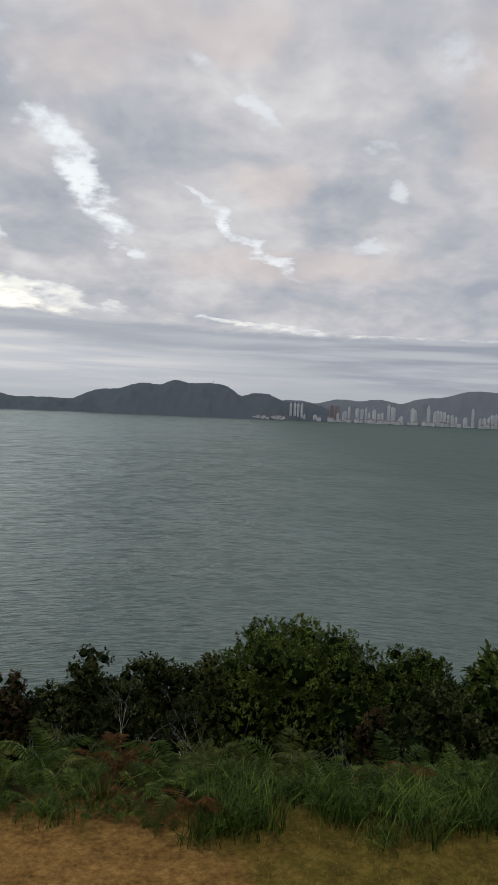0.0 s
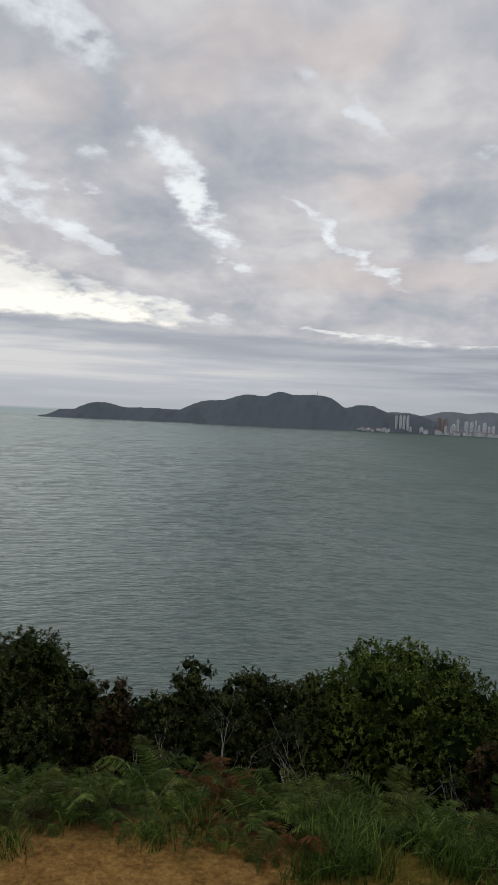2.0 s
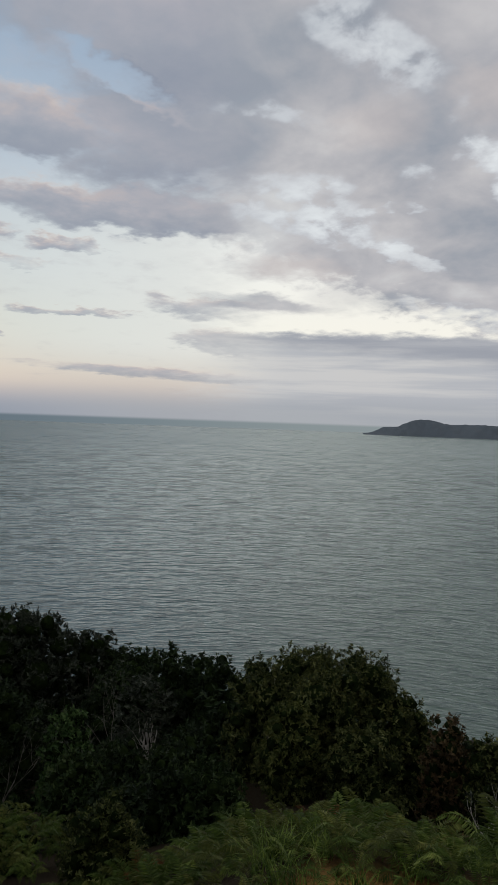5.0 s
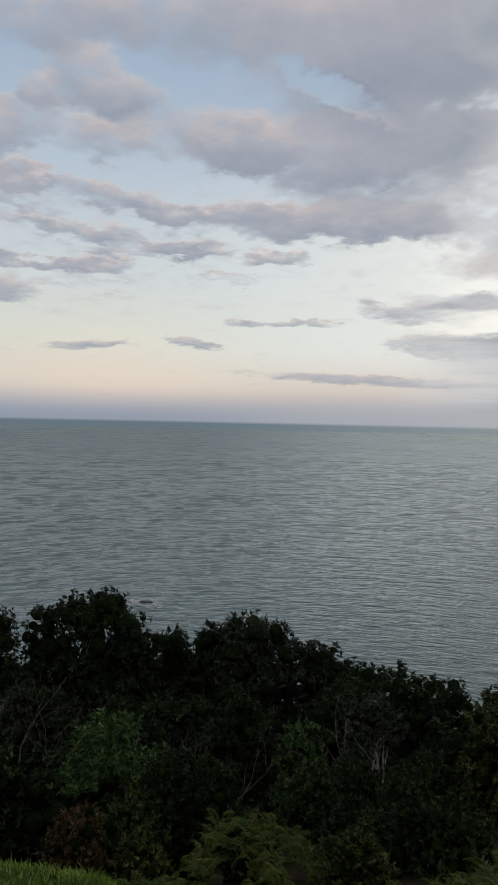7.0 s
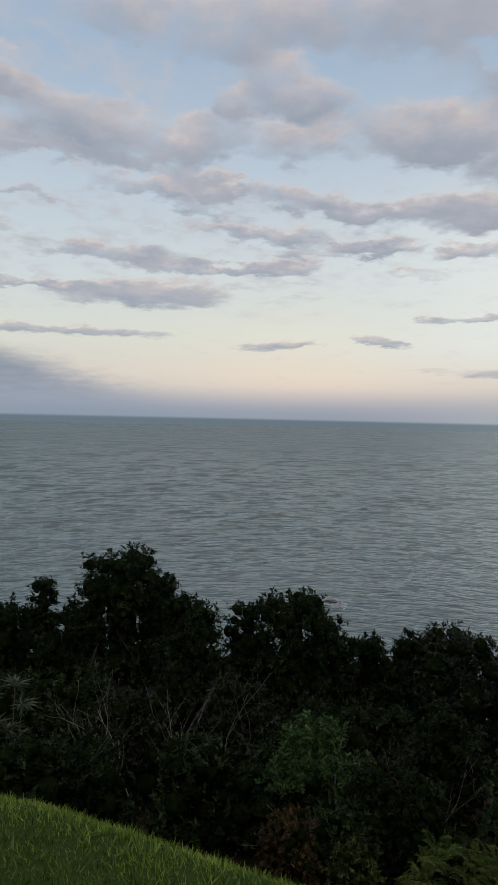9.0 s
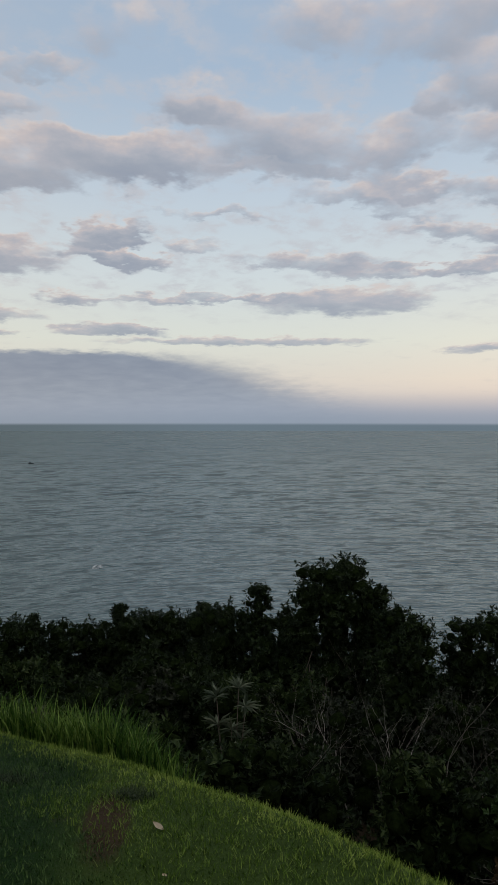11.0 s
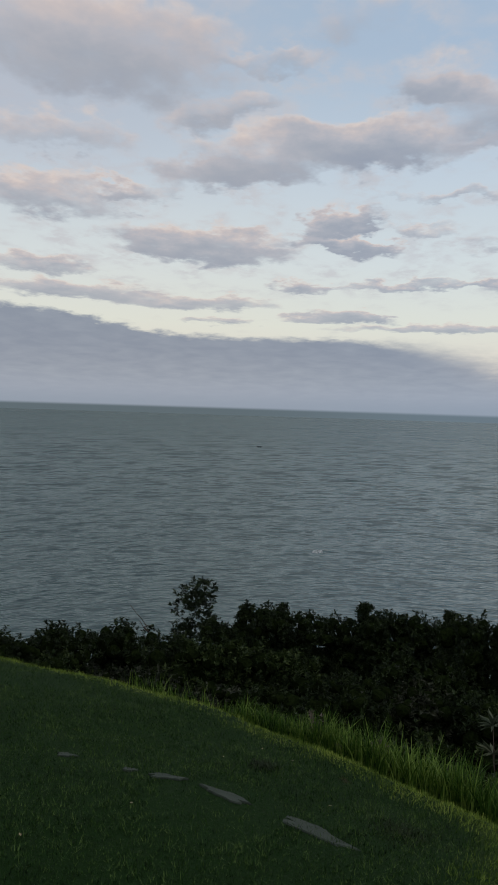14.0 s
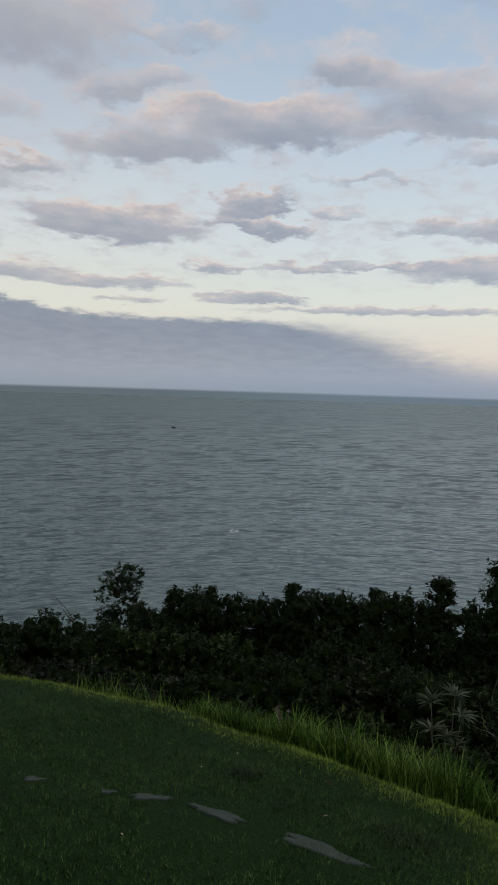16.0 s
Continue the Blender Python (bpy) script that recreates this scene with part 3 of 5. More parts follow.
def height(x, y):
    """Ground height. The lawn falls towards the sea; past the brow the slope steepens."""
    x, y = np.asarray(x, float), np.asarray(y, float)
    s = beyond(x, y)
    lawn = -smax(14.0, -(0.261 * x - 0.061 * y - 0.372), np.full_like(x, 0.93))
    terrace = -1.48 - 0.07 * y
    k = sstep(0.9 * x + 1.2 * y, -0.9, 0.0)
    z = lawn * (1 - k) + terrace * k
    out = np.maximum(s - 0.40 * sstep(0.9 * x + 1.2 * y, 0.6, 2.0), 0)
    z = np.where(s > 0, np.maximum(z, -2.6), z)
    g = np.sqrt(out * out + 0.04) - 0.2
    z = z - 0.40 * g - 0.60 * (1 - np.exp(-g / 1.5))
    far = np.hypot(x + 1.0, y + 0.5)
    z = np.where(s > 1.0, np.minimum(z, z * (1 - sstep(s, 1.0, 5.0)) + sstep(s, 1.0, 5.0) * (-2.4 - 0.43 * (far - 5.0))), z)
    return z + 0.012 * np.sin(x * 3.1 + 1.3 * np.sin(y * 2.3)) + 0.010 * np.sin(y * 4.7 + x * 1.9) + 0.25 * sstep(s, 2, 8) * np.sin(x * 0.9) * np.sin(y * 0.8 + 1)


def build_ground():
    rings, spokes = 220, 320
    r = 0.05 + (np.linspace(0, 1, rings) ** 2.8) * 300
    a = np.linspace(0, 2 * np.pi, spokes, endpoint=False)
    R, A = np.meshgrid(r, a, indexing="ij")
    x, y = -2.0 + R * np.cos(A), 0.0 + R * np.sin(A)
    z = height(x, y)
    v = np.stack([x, y, z], -1).reshape(-1, 3)
    i, j = np.meshgrid(np.arange(rings - 1), np.arange(spokes), indexing="ij")
    q = np.stack([i * spokes + j, (i + 1) * spokes + j, (i + 1) * spokes + (j + 1) % spokes, i * spokes + (j + 1) % spokes], -1).reshape(-1, 4)
    v = np.vstack([v, [[-2.0, 0.0, float(height(-2.0, 0.0))]]])
    faces = [tuple(f) for f in q.tolist()] + [(len(v) - 1, k, (k + 1) % spokes) for k in range(spokes)]
    me = smooth(mesh_of("ground", v, faces, GROUND))
    s = beyond(v[:, 0], v[:, 1])
    dry = sstep(0.9 * v[:, 0] + 1.2 * v[:, 1] + 0.25 * np.sin(v[:, 1] * 3), -0.6, 0.5)
    for name, val in (("dry", dry), ("bare", np.exp(-((v[:, 0] + 3.25) / 0.42) ** 2 - ((v[:, 1] + 0.60) / 0.09) ** 2)), ("fresh", sstep(v[:, 1], -0.84, -0.60)), ("litter", sstep(s + 0.12 * np.sin(v[:, 0] * 7) * np.sin(v[:, 1] * 6), 0.14, 0.50))):
        me.attributes.new(name, "FLOAT", "POINT").data.foreach_set("value", val.astype(np.float32))
    tagged(new("ground", me), "hilltop ground with mown turf, dry straw and leaf litter", "ground", kind="structure")


build_ground()


def build_sea():
    r = np.concatenate([[0.0], 60 * (5600 / 60) ** np.linspace(0, 1, 40)])
    spokes = 128
    a = np.linspace(0, 2 * np.pi, spokes, endpoint=False)
    v = [(0, 0, SEA)] + [(q * math.cos(t), q * math.sin(t), SEA) for q in r[1:] for t in a]
    f = [(0, 1 + k, 1 + (k + 1) % spokes) for k in range(spokes)]
    for i in range(len(r) - 2):
        b = 1 + i * spokes
        f += [(b + k, b + spokes + k, b + spokes + (k + 1) % spokes, b + (k + 1) % spokes) for k in range(spokes)]
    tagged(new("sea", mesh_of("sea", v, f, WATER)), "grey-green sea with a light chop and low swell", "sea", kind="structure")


build_sea()


# ---------------------------------------------------------------- far shore
def bearing(az_deg, dist, z=0.0, origin=(0.0, 0.0)):
    a = radians(az_deg)
    return Vector((origin[0] - math.sin(a) * dist, origin[1] + math.cos(a) * dist, z))


SPURS = [(7, 2.1, 3.0, 0.4), (6, 4.3, -5.0, 1.9), (3, 6.7, 8.0, 4.1)]


def build_hills(name, label, bumps, az_lo, az_hi, ridge, shore, back, floor_h, mat=HILL):
    """A wooded ridge: domes (bearing, half-width in degrees, height) blended into one slope that runs down to the water."""
    na, nd = 420, 46
    A = np.linspace(az_lo, az_hi, na)
    T = np.linspace(-1, 1, nd)
    crest = np.zeros(na)
    for c, w, h in bumps:
        crest = crest + (h * np.exp(-np.abs((A - c) / w) ** 2.4)) ** 6
    crest = crest ** (1 / 6)
    rng = np.random.default_rng(int(abs(az_lo) * 10))
    rough = sum(rng.uniform(0.5, 1) * np.sin(A * f + rng.uniform(0, 6)) for f in (5.0, 9.0, 13.0)) * 0.8
    crest = np.maximum(crest + rough, 0.0)
    v = []
    for i, t in enumerate(T):
        d0 = shore(A) if t < 0 else back
        d = ridge + (d0 - ridge) * abs(t)
        wob = sum(am * np.sin(A * fa + t * ft + ph) for am, fa, ft, ph in SPURS) * (1 - abs(t)) * abs(t) * 4
        prof = np.clip(1 - abs(t) ** (1.25 if t < 0 else 1.6), 0, 1)
        z = SEA - 3 + (crest + 3) * prof + wob * np.minimum(crest / 60, 1) + floor_h * (1 - prof) * (abs(t) < 0.97)
        a = np.radians(A)
        v.append(np.stack([-np.sin(a) * d, np.cos(a) * d, np.where(abs(t) > 0.99, SEA - 3, z)], -1))
    v = np.array(v).reshape(-1, 3)
    i, j = np.meshgrid(np.arange(nd - 1), np.arange(na - 1), indexing="ij")
    q = np.stack([i * na + j, i * na + j + 1, (i + 1) * na + j + 1, (i + 1) * na + j], -1).reshape(-1, 4)
    tagged(new(name, smooth(mesh_of(name, v, q, mat))), label, "hill", kind="structure")


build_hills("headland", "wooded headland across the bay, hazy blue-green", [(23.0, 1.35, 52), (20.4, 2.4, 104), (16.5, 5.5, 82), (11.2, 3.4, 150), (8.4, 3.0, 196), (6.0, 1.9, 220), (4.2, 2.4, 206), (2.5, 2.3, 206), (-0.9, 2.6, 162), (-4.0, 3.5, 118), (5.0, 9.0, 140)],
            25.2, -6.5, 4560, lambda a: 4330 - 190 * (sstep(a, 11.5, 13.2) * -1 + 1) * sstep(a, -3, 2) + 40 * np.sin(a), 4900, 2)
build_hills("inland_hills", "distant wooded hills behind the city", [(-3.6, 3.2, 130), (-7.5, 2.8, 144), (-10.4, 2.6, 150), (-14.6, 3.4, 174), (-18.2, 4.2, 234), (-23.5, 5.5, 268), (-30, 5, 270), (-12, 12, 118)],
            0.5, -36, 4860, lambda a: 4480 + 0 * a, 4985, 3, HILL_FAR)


def tower(az_deg, w, h, brown=False, pointed=False, dist=4390):
    """A tall apartment block: shaft with balcony stacks, set-back roof storey and lift housing."""
    top = bearing(az_deg, dist, SEA + 1.0)
    root = new("apartment_tower")
    root.matrix_world = pose(top.x, top.y, top.z, 0, 0, az_deg + random.uniform(-25, 25))
    mat = FACADE_BROWN if brown else FACADE

    def block(name, x, y, z0, sx, sy, hh, taper=1.0):
        bm = bmesh.new()
        bmesh.ops.create_cube(bm, size=1)
        for vv in bm.verts:
            k = taper if vv.co.z > 0 else 1
            vv.co = Vector((x + vv.co.x * sx * k, y + vv.co.y * sy * k, z0 + (vv.co.z + 0.5) * hh))
        me = bpy.data.meshes.new(name)
        bm.to_mesh(me)
        bm.free()
        me.materials.append(mat)
        part(name, me, root)
    block("shaft", 0, 0, 0, w, w * 0.9, h)
    block("podium", 0, 0, 0, w * 1.5, w * 1.3, 9)
    block("balcony_bay", -w * 0.28, -w * 0.48, 9, w * 0.3, w * 0.16, h - 14)
    block("balcony_bay", w * 0.28, -w * 0.48, 9, w * 0.3, w * 0.16, h - 14)
    block("roof_storey", 0, 0, h, w * 0.66, w * 0.6, 5)
    if pointed:
        block("spire", 0, 0, h + 5, w * 0.4, w * 0.4, 14, 0.15)
    else:
        block("lift_housing", w * 0.1, 0, h + 5, w * 0.3, w * 0.3, 4)
    tagged(root, "tall brown apartment tower on the far shore" if brown else "tall pale apartment tower on the far shore", "tower", "towers along the far shore")


random.seed(5)
for a, w, h in [(-3.42, 13, 99), (-3.75, 13, 101), (-4.02, 13, 101), (-4.32, 13, 101), (-4.55, 12, 34), (-5.4, 20, 32), (-7.25, 14, 48), (-7.7, 15, 52), (-7.85, 18, 62), (-8.15, 14, 92), (-8.8, 18, 82), (-9.2, 17, 80), (-9.5, 13, 90),
                (-9.75, 15, 60), (-10.15, 22, 78), (-10.5, 14, 58), (-10.8, 16, 60), (-11.3, 17, 112), (-11.55, 14, 100), (-11.7, 15, 96)]:
    tower(a, w, h)
for a, w, h in [(-6.75, 26, 94), (-7.2, 24, 92)]:
    tower(a, w, h, brown=True, dist=4420)
for a, w, h in [(-12.3, 18, 45), (-12.15, 14, 30), (-13.15, 20, 96), (-13.35, 18, 84), (-14.9, 16, 82), (-15.1, 17, 88), (-15.35, 15, 84), (-15.6, 17, 80), (-15.9, 14, 66), (-16.2, 18, 64),
                (-16.5, 14, 56), (-17.2, 18, 54), (-18.3, 16, 52), (-18.6, 18, 56), (-18.95, 15, 60), (-19.2, 18, 74), (-19.45, 16, 78), (-19.8, 18, 80), (-20.3, 17, 70)]:
    tower(a, w, h, dist=4340)
tower(-14.4, 19, 106, pointed=True, dist=4340)
tower(-17.75, 15, 106, dist=4340)


def low_block(az_deg, dist, w, h, z):
    at = bearing(az_deg, dist, z)
    root = new("waterfront_house")
    root.matrix_world = pose(at.x, at.y, at.z, 0, 0, az_deg + random.uniform(-30, 30))
    bm = bmesh.new()
    bmesh.ops.create_cube(bm, size=1)
    for vv in bm.verts:
        vv.co = Vector((vv.co.x * w, vv.co.y * w * 0.7, (vv.co.z + 0.5) * h))
    me = bpy.data.meshes.new("wall")
    bm.to_mesh(me)
    bm.free()
    me.materials.append(FACADE)
    part("wall", me, root)
    rv = [(-w * .55, -w * .4, h), (w * .55, -w * .4, h), (w * .55, w * .4, h), (-w * .55, w * .4, h), (-w * .5, 0, h * 1.35), (w * .5, 0, h * 1.35)]
    part("roof", mesh_of("roof", rv, [(0, 1, 5, 4), (2, 3, 4, 5), (0, 4, 3), (1, 2, 5), (3, 2, 1, 0)], FACADE_BROWN), root)
    tagged(root, "small pale house by the far waterfront", "house", "houses along the far waterfront")


for k in range(26):
    low_block(random.uniform(-0.4, -2.9), random.uniform(4140, 4230), random.uniform(10, 22), random.uniform(7, 14), SEA + random.uniform(0.5, 14))
for k in range(46):
    low_block(random.uniform(-4.6, -20.2), 4310 + random.uniform(-8, 20), random.uniform(14, 30), random.uniform(8, 26), SEA + 1.0)

# shore under the city
sv = [tuple(bearing(a, d, SEA + h)) for a in np.linspace(1.0, -36, 60) for d, h in ((4270, -1.0), (4300, 1.2), (4600, 2.0))]
sf = [(i * 3 + k, i * 3 + k + 1, i * 3 + k + 4, i * 3 + k + 3) for i in range(59) for k in (0, 1)]
tagged(new("far_beach", mesh_of("far_beach", sv, sf, STONE)), "pale strip of beach below the far towers", "beach", kind="structure")


# ---------------------------------------------------------------- plants
def unit(v):
    return v / np.maximum(np.linalg.norm(v, axis=-1, keepdims=True), 1e-9)


def leaf_mesh(base, along, side, normal, length, width):
    """Folded, pointed leaves as two triangles each: arrays of base points, axes and sizes."""
    n = len(base)
    L, Wd = length[:, None], width[:, None]
    mid = base + along * L * 0.45
    a = base
    b = mid + side * Wd * 0.5 + normal * Wd * 0.22
    c = base + along * L - normal * L * 0.12
    d = mid - side * Wd * 0.5 + normal * Wd * 0.22
    v = np.stack([a, b, c, d], 1).reshape(-1, 3)
    k = np.arange(n)[:, None] * 4
    f = np.concatenate([k + np.array([[0, 1, 2]]), k + np.array([[0, 2, 3]])], 1).reshape(-1, 3)
    return v, f


def ico(level=2):
    bm = bmesh.new()
    bmesh.ops.create_icosphere(bm, subdivisions=level, radius=1)
    v = np.array([x.co[:] for x in bm.verts])
    f = np.array([[x.index for x in q.verts] for q in bm.faces])
    bm.free()
    return v, f


ICO_V, ICO_F = ico(2)


def crown_mesh(rng, lobes, leaf_size, density, mat, per=9, upright=0.5, core=0.72, gap=0.0):
    """A crown of leaf rosettes set on the outside of several lobes, round a near-black mass painted as inner shade."""
    V, F, I, base = [], [], [], 0
    leaf, cover = leaf_size * 1.13, density * 0.80
    for c0, r in lobes:
        c, r = np.array(c0, float), np.array(r, float)
        rm = float(np.mean(r))
        n = max(6, int(4 * np.pi * rm * rm * cover / (per * leaf * leaf * 0.40)))
        d = unit(rng.normal(size=(n, 3)) + [0, 0, 0.25])
        if gap:
            w = np.sin(d[:, 0] * 5 + rng.uniform(0, 6)) * np.sin(d[:, 1] * 5 + rng.uniform(0, 6)) * np.sin(d[:, 2] * 5 + rng.uniform(0, 6))
            d = d[w > -0.5 + gap]
            n = len(d)
        bump = 1 + 0.16 * np.sin(d[:, 0] * 7 + rng.uniform(0, 6)) * np.sin(d[:, 2] * 8 + rng.uniform(0, 6)) + 0.10 * np.sin(d[:, 1] * 13 + 1)
        at = c + d * r * (rng.uniform(0.80, 1.06, (n, 1)) * bump[:, None])
        axis = unit(d * 0.9 + [0, 0, upright] + rng.normal(scale=0.35, size=(n, 3)))
        p = np.repeat(at, per, 0)
        ax = np.repeat(axis, per, 0)
        m = len(p)
        rnd = unit(rng.normal(size=(m, 3)))
        perp = unit(rnd - ax * np.sum(rnd * ax, 1, keepdims=True))
        th = rng.uniform(0.45, 1.45, (m, 1))
        along = unit(ax * np.cos(th) + perp * np.sin(th))
        side = unit(np.cross(along, ax))
        nor = np.cross(side, along)
        ln = leaf * rng.uniform(0.6, 1.2, m) * np.repeat(rng.uniform(0.75, 1.2, n), per)
        v, f = leaf_mesh(p + ax * rng.uniform(-0.6, 0.6, (m, 1)) * leaf, along, side, nor, ln, ln * rng.uniform(0.36, 0.52, m))
        if core:
            hid = np.zeros(m, bool)
            for c2, r2 in lobes:
                if c2 is not c0:
                    hid |= np.sum(((p - np.array(c2)) / np.array(r2)) ** 2, 1) < 0.50
            show = ~hid
            v = v.reshape(-1, 4, 3)[show].reshape(-1, 3)
            f = f[:2 * int(show.sum())]
        V.append(v), F.append(f + base), I.append(np.zeros(len(f), int))
        base += len(v)
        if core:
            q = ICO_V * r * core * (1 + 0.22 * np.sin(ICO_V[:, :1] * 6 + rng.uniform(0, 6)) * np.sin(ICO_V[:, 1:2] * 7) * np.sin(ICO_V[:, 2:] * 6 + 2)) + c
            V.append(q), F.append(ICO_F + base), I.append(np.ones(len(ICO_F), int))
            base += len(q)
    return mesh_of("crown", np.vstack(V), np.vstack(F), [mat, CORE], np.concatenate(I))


def tube(points, radii, sides=6):
    """A tapering limb along points."""
    pts = np.array(points, float)
    V, F = [], []
    for i, p in enumerate(pts):
        t = unit((pts[min(i + 1, len(pts) - 1)] - pts[max(i - 1, 0)])[None])[0]
        ref = np.array([1.0, 0, 0]) if abs(t[0]) < 0.8 else np.array([0, 1.0, 0])
        s = unit(np.cross(t, ref)[None])[0]
        u = np.cross(t, s)
        for k in range(sides):
            a = 2 * np.pi * k / sides
            V.append(p + (s * math.cos(a) + u * math.sin(a)) * radii[i])
    n = len(pts)
    for i in range(n - 1):
        for k in range(sides):
            F.append((i * sides + k, i * sides + (k + 1) % sides, (i + 1) * sides + (k + 1) % sides, (i + 1) * sides + k))
    F.append(tuple((n - 1) * sides + k for k in range(sides)))
    return V, F


def limbs_mesh(rng, start, heading, length, radius, depth, mat, spread=0.55, name="branches"):
    V, F, tips = [], [], []

    def grow(p, d, ln, r, lev):
        pts, rad, q, dd = [p], [r], np.array(p, float), np.array(d, float)
        for i in range(4):
            dd = unit((dd + rng.normal(scale=0.16, size=3) + [0, 0, 0.05])[None])[0]
            q = q + dd * ln / 4
            pts.append(q.copy())
            rad.append(r * (1 - 0.11 * (i + 1)))
        v, f = tube(pts, rad, 5 if lev else 7)
        b = len(V)
        V.extend(v)
        F.extend([tuple(b + k for k in ff) for ff in f])
        if lev >= depth:
            tips.append(q)
            return
        for _ in range(rng.integers(2, 4)):
            k = rng.integers(2, 5)
            nd = unit((dd + rng.normal(scale=spread, size=3) + [0, 0, 0.15])[None])[0]
            grow(pts[k], nd, ln * rng.uniform(0.55, 0.8), rad[k] * 0.62, lev + 1)
    grow(start, heading, length, radius, 0)
    return smooth(mesh_of(name, V, F, mat)), tips


def ground_z(x, y):
    return float(height(np.array([x]), np.array([y]))[0])


def plant_at(az_deg, el_top, dist, eye):
    """Foot and top of a plant that stands dist metres from a viewpoint, with its top at that height angle."""
    p = bearing(az_deg, dist, 0, eye)
    top = eye[2] + dist * math.tan(radians(el_top))
    foot = ground_z(p.x, p.y)
    return p.x, p.y, foot, max(top - foot, 0.6)


def tree(name, label, az_deg, el_top, dist, half, eye, mat, seed, leaf=0.10, cover=1.2, style="round", bark=BARK, group="trees on the slope", low=0.0):
    """A shrub or small tree: trunk and limbs, and a leafy crown that reaches down its sides."""
    rng = np.random.default_rng(seed)
    x, y, foot, hh = plant_at(az_deg, el_top, dist, eye)
    R = dist * math.tan(radians(half))
    root = new(name)
    root.matrix_world = pose(x, y, foot)
    lobes = []
    if style in ("round", "tall", "dome"):
        levels = max(2, math.ceil(hh / (0.50 * R)))
        for lev in range(levels):
            t = low + (1 - low) * (lev + 0.5) / levels
            env = math.sqrt(max(0.06, 1 - max(0.0, (t - 0.40) / 0.66) ** 2)) if style == "round" else math.sqrt(max(0.1, 1 - max(0.0, (t - 0.35) / 0.75) ** 4)) if style == "dome" else 1.05 - 0.45 * t ** 2
            m = 7 if env > 0.75 else 5
            for k in range(m):
                a = (k + rng.uniform(-0.3, 0.3)) * 2 * math.pi / m + lev
                r = R * max(env, 0.45) * rng.uniform(0.26, 0.42)
                q = R * env * rng.uniform(0.54, 0.82)
                zz = min(hh * t + rng.normal() * 0.05 * hh, hh - r * 0.8)
                lobes.append(((q * math.cos(a), q * math.sin(a), zz), (r, r, r * rng.uniform(0.75, 1.05))))
            r = R * env * 0.5
            lobes.append(((0, 0, min(hh * t, hh - r)), (r, r, r)))
        if style == "tall":
            for k in range(5):
                r = R * rng.uniform(0.16, 0.26)
                a = rng.uniform(0, 6.28)
                lobes.append(((R * 0.4 * math.cos(a), R * 0.4 * math.sin(a), hh - r * rng.uniform(0.9, 1.8)), (r, r, r * 1.5)))
    elif style == "open":
        lobes = [((0, 0, hh - R * 0.30), (R * 0.36, R * 0.36, R * 0.26))]
        for k in range(19):
            t = rng.uniform(0.0, 1.0)
            a, q = rng.uniform(0, 6.28), R * rng.uniform(0.25, 0.8) * (0.45 + 0.55 * t)
            r = R * rng.uniform(0.20, 0.32)
            lobes.append(((q * math.cos(a), q * math.sin(a), hh - R * (0.35 + 1.5 * t)), (r, r, r * 0.72)))
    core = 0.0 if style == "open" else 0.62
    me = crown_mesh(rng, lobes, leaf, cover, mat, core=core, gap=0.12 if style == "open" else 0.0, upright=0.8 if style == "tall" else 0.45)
    # true height and spread
    co = np.empty(len(me.vertices) * 3, np.float32)
    me.vertices.foreach_get("co", co)
    co = co.reshape(-1, 3)
    co[:, 2] *= hh / np.quantile(co[:, 2], 0.997)
    co[:, :2] *= R / np.quantile(np.hypot(co[:, 0], co[:, 1]), 0.97)
    me.vertices.foreach_set("co", co.ravel())
    me.update()
    part("crown", me, root)
    me, _ = limbs_mesh(rng, (0, 0, -0.15), (rng.normal() * 0.1, rng.normal() * 0.1, 1), hh * (0.52 if style == "open" else 0.40), 0.025 + 0.014 * hh, 2, bark, 0.35, name="trunk")
    part("trunk", me, root)
    return tagged(root, label, "tree" if hh > 2.4 else "shrub", group)


EYE1, EYE2, EYE3 = (0.0, 0.1, -0.05), (-0.45, -0.03, 0.2), (-0.55, -0.70, 0.50)
# brow in front of the starting point
B = "shrubs on the brow"
tree("broadleaf_shrub", "large rounded evergreen shrub with dense mid-green leaves", -5.2, -17.8, 7.6, 7.7, EYE1, LEAF_MID, 11, 0.035, 1.7, "dome", group=B, low=0.12)
tree("broadleaf_shrub", "sprawling green shrub on the slope beside ferns", -14.8, -18.4, 7.6, 4.4, EYE1, LEAF_MID, 12, 0.036, 1.6, group=B, low=0.12)
tree("broadleaf_shrub", "dark glossy shrub leaning over long grass", -17.0, -21.0, 6.2, 4.6, EYE1, LEAF_BROW, 13, 0.044, 1.3, group=B)
tree("broadleaf_shrub", "upright shrub with large leaves at its tips", -20.6, -17.6, 7.2, 2.6, EYE1, LEAF_MID, 14, 0.075, 1.3, "tall", group=B)
tree("broadleaf_shrub", "pale yellow-green shrub beside the large rounded one", 2.2, -20.0, 6.9, 1.7, EYE1, LEAF_YELLOW, 15, 0.034, 1.3, group=B)
tree("dark_shrub", "dark upright evergreen shrub", 12.2, -19.6, 8.6, 2.7, EYE1, LEAF_BROW, 16, 0.040, 1.3, group=B)
tree("dark_shrub", "dark upright evergreen shrub", 7.4, -20.1, 8.8, 3.5, EYE1, LEAF_BROW, 17, 0.040, 1.3, group=B)
tree("dark_shrub", "dark evergreen shrub with ragged top", 3.6, -20.6, 9.0, 3.0, EYE1, LEAF_BROW, 18, 0.042, 1.3, "tall", group=B)
tree("dark_shrub", "dark low evergreen shrub", 15.2, -22.0, 8.0, 2.4, EYE1, LEAF_BROW, 19, 0.044, 1.2, group=B)
tree("dark_shrub", "rust-brown shrub with thin twiggy growth", 18.4, -20.9, 8.2, 2.2, EYE1, LEAF_RUST, 20, 0.045, 1.2, group=B)
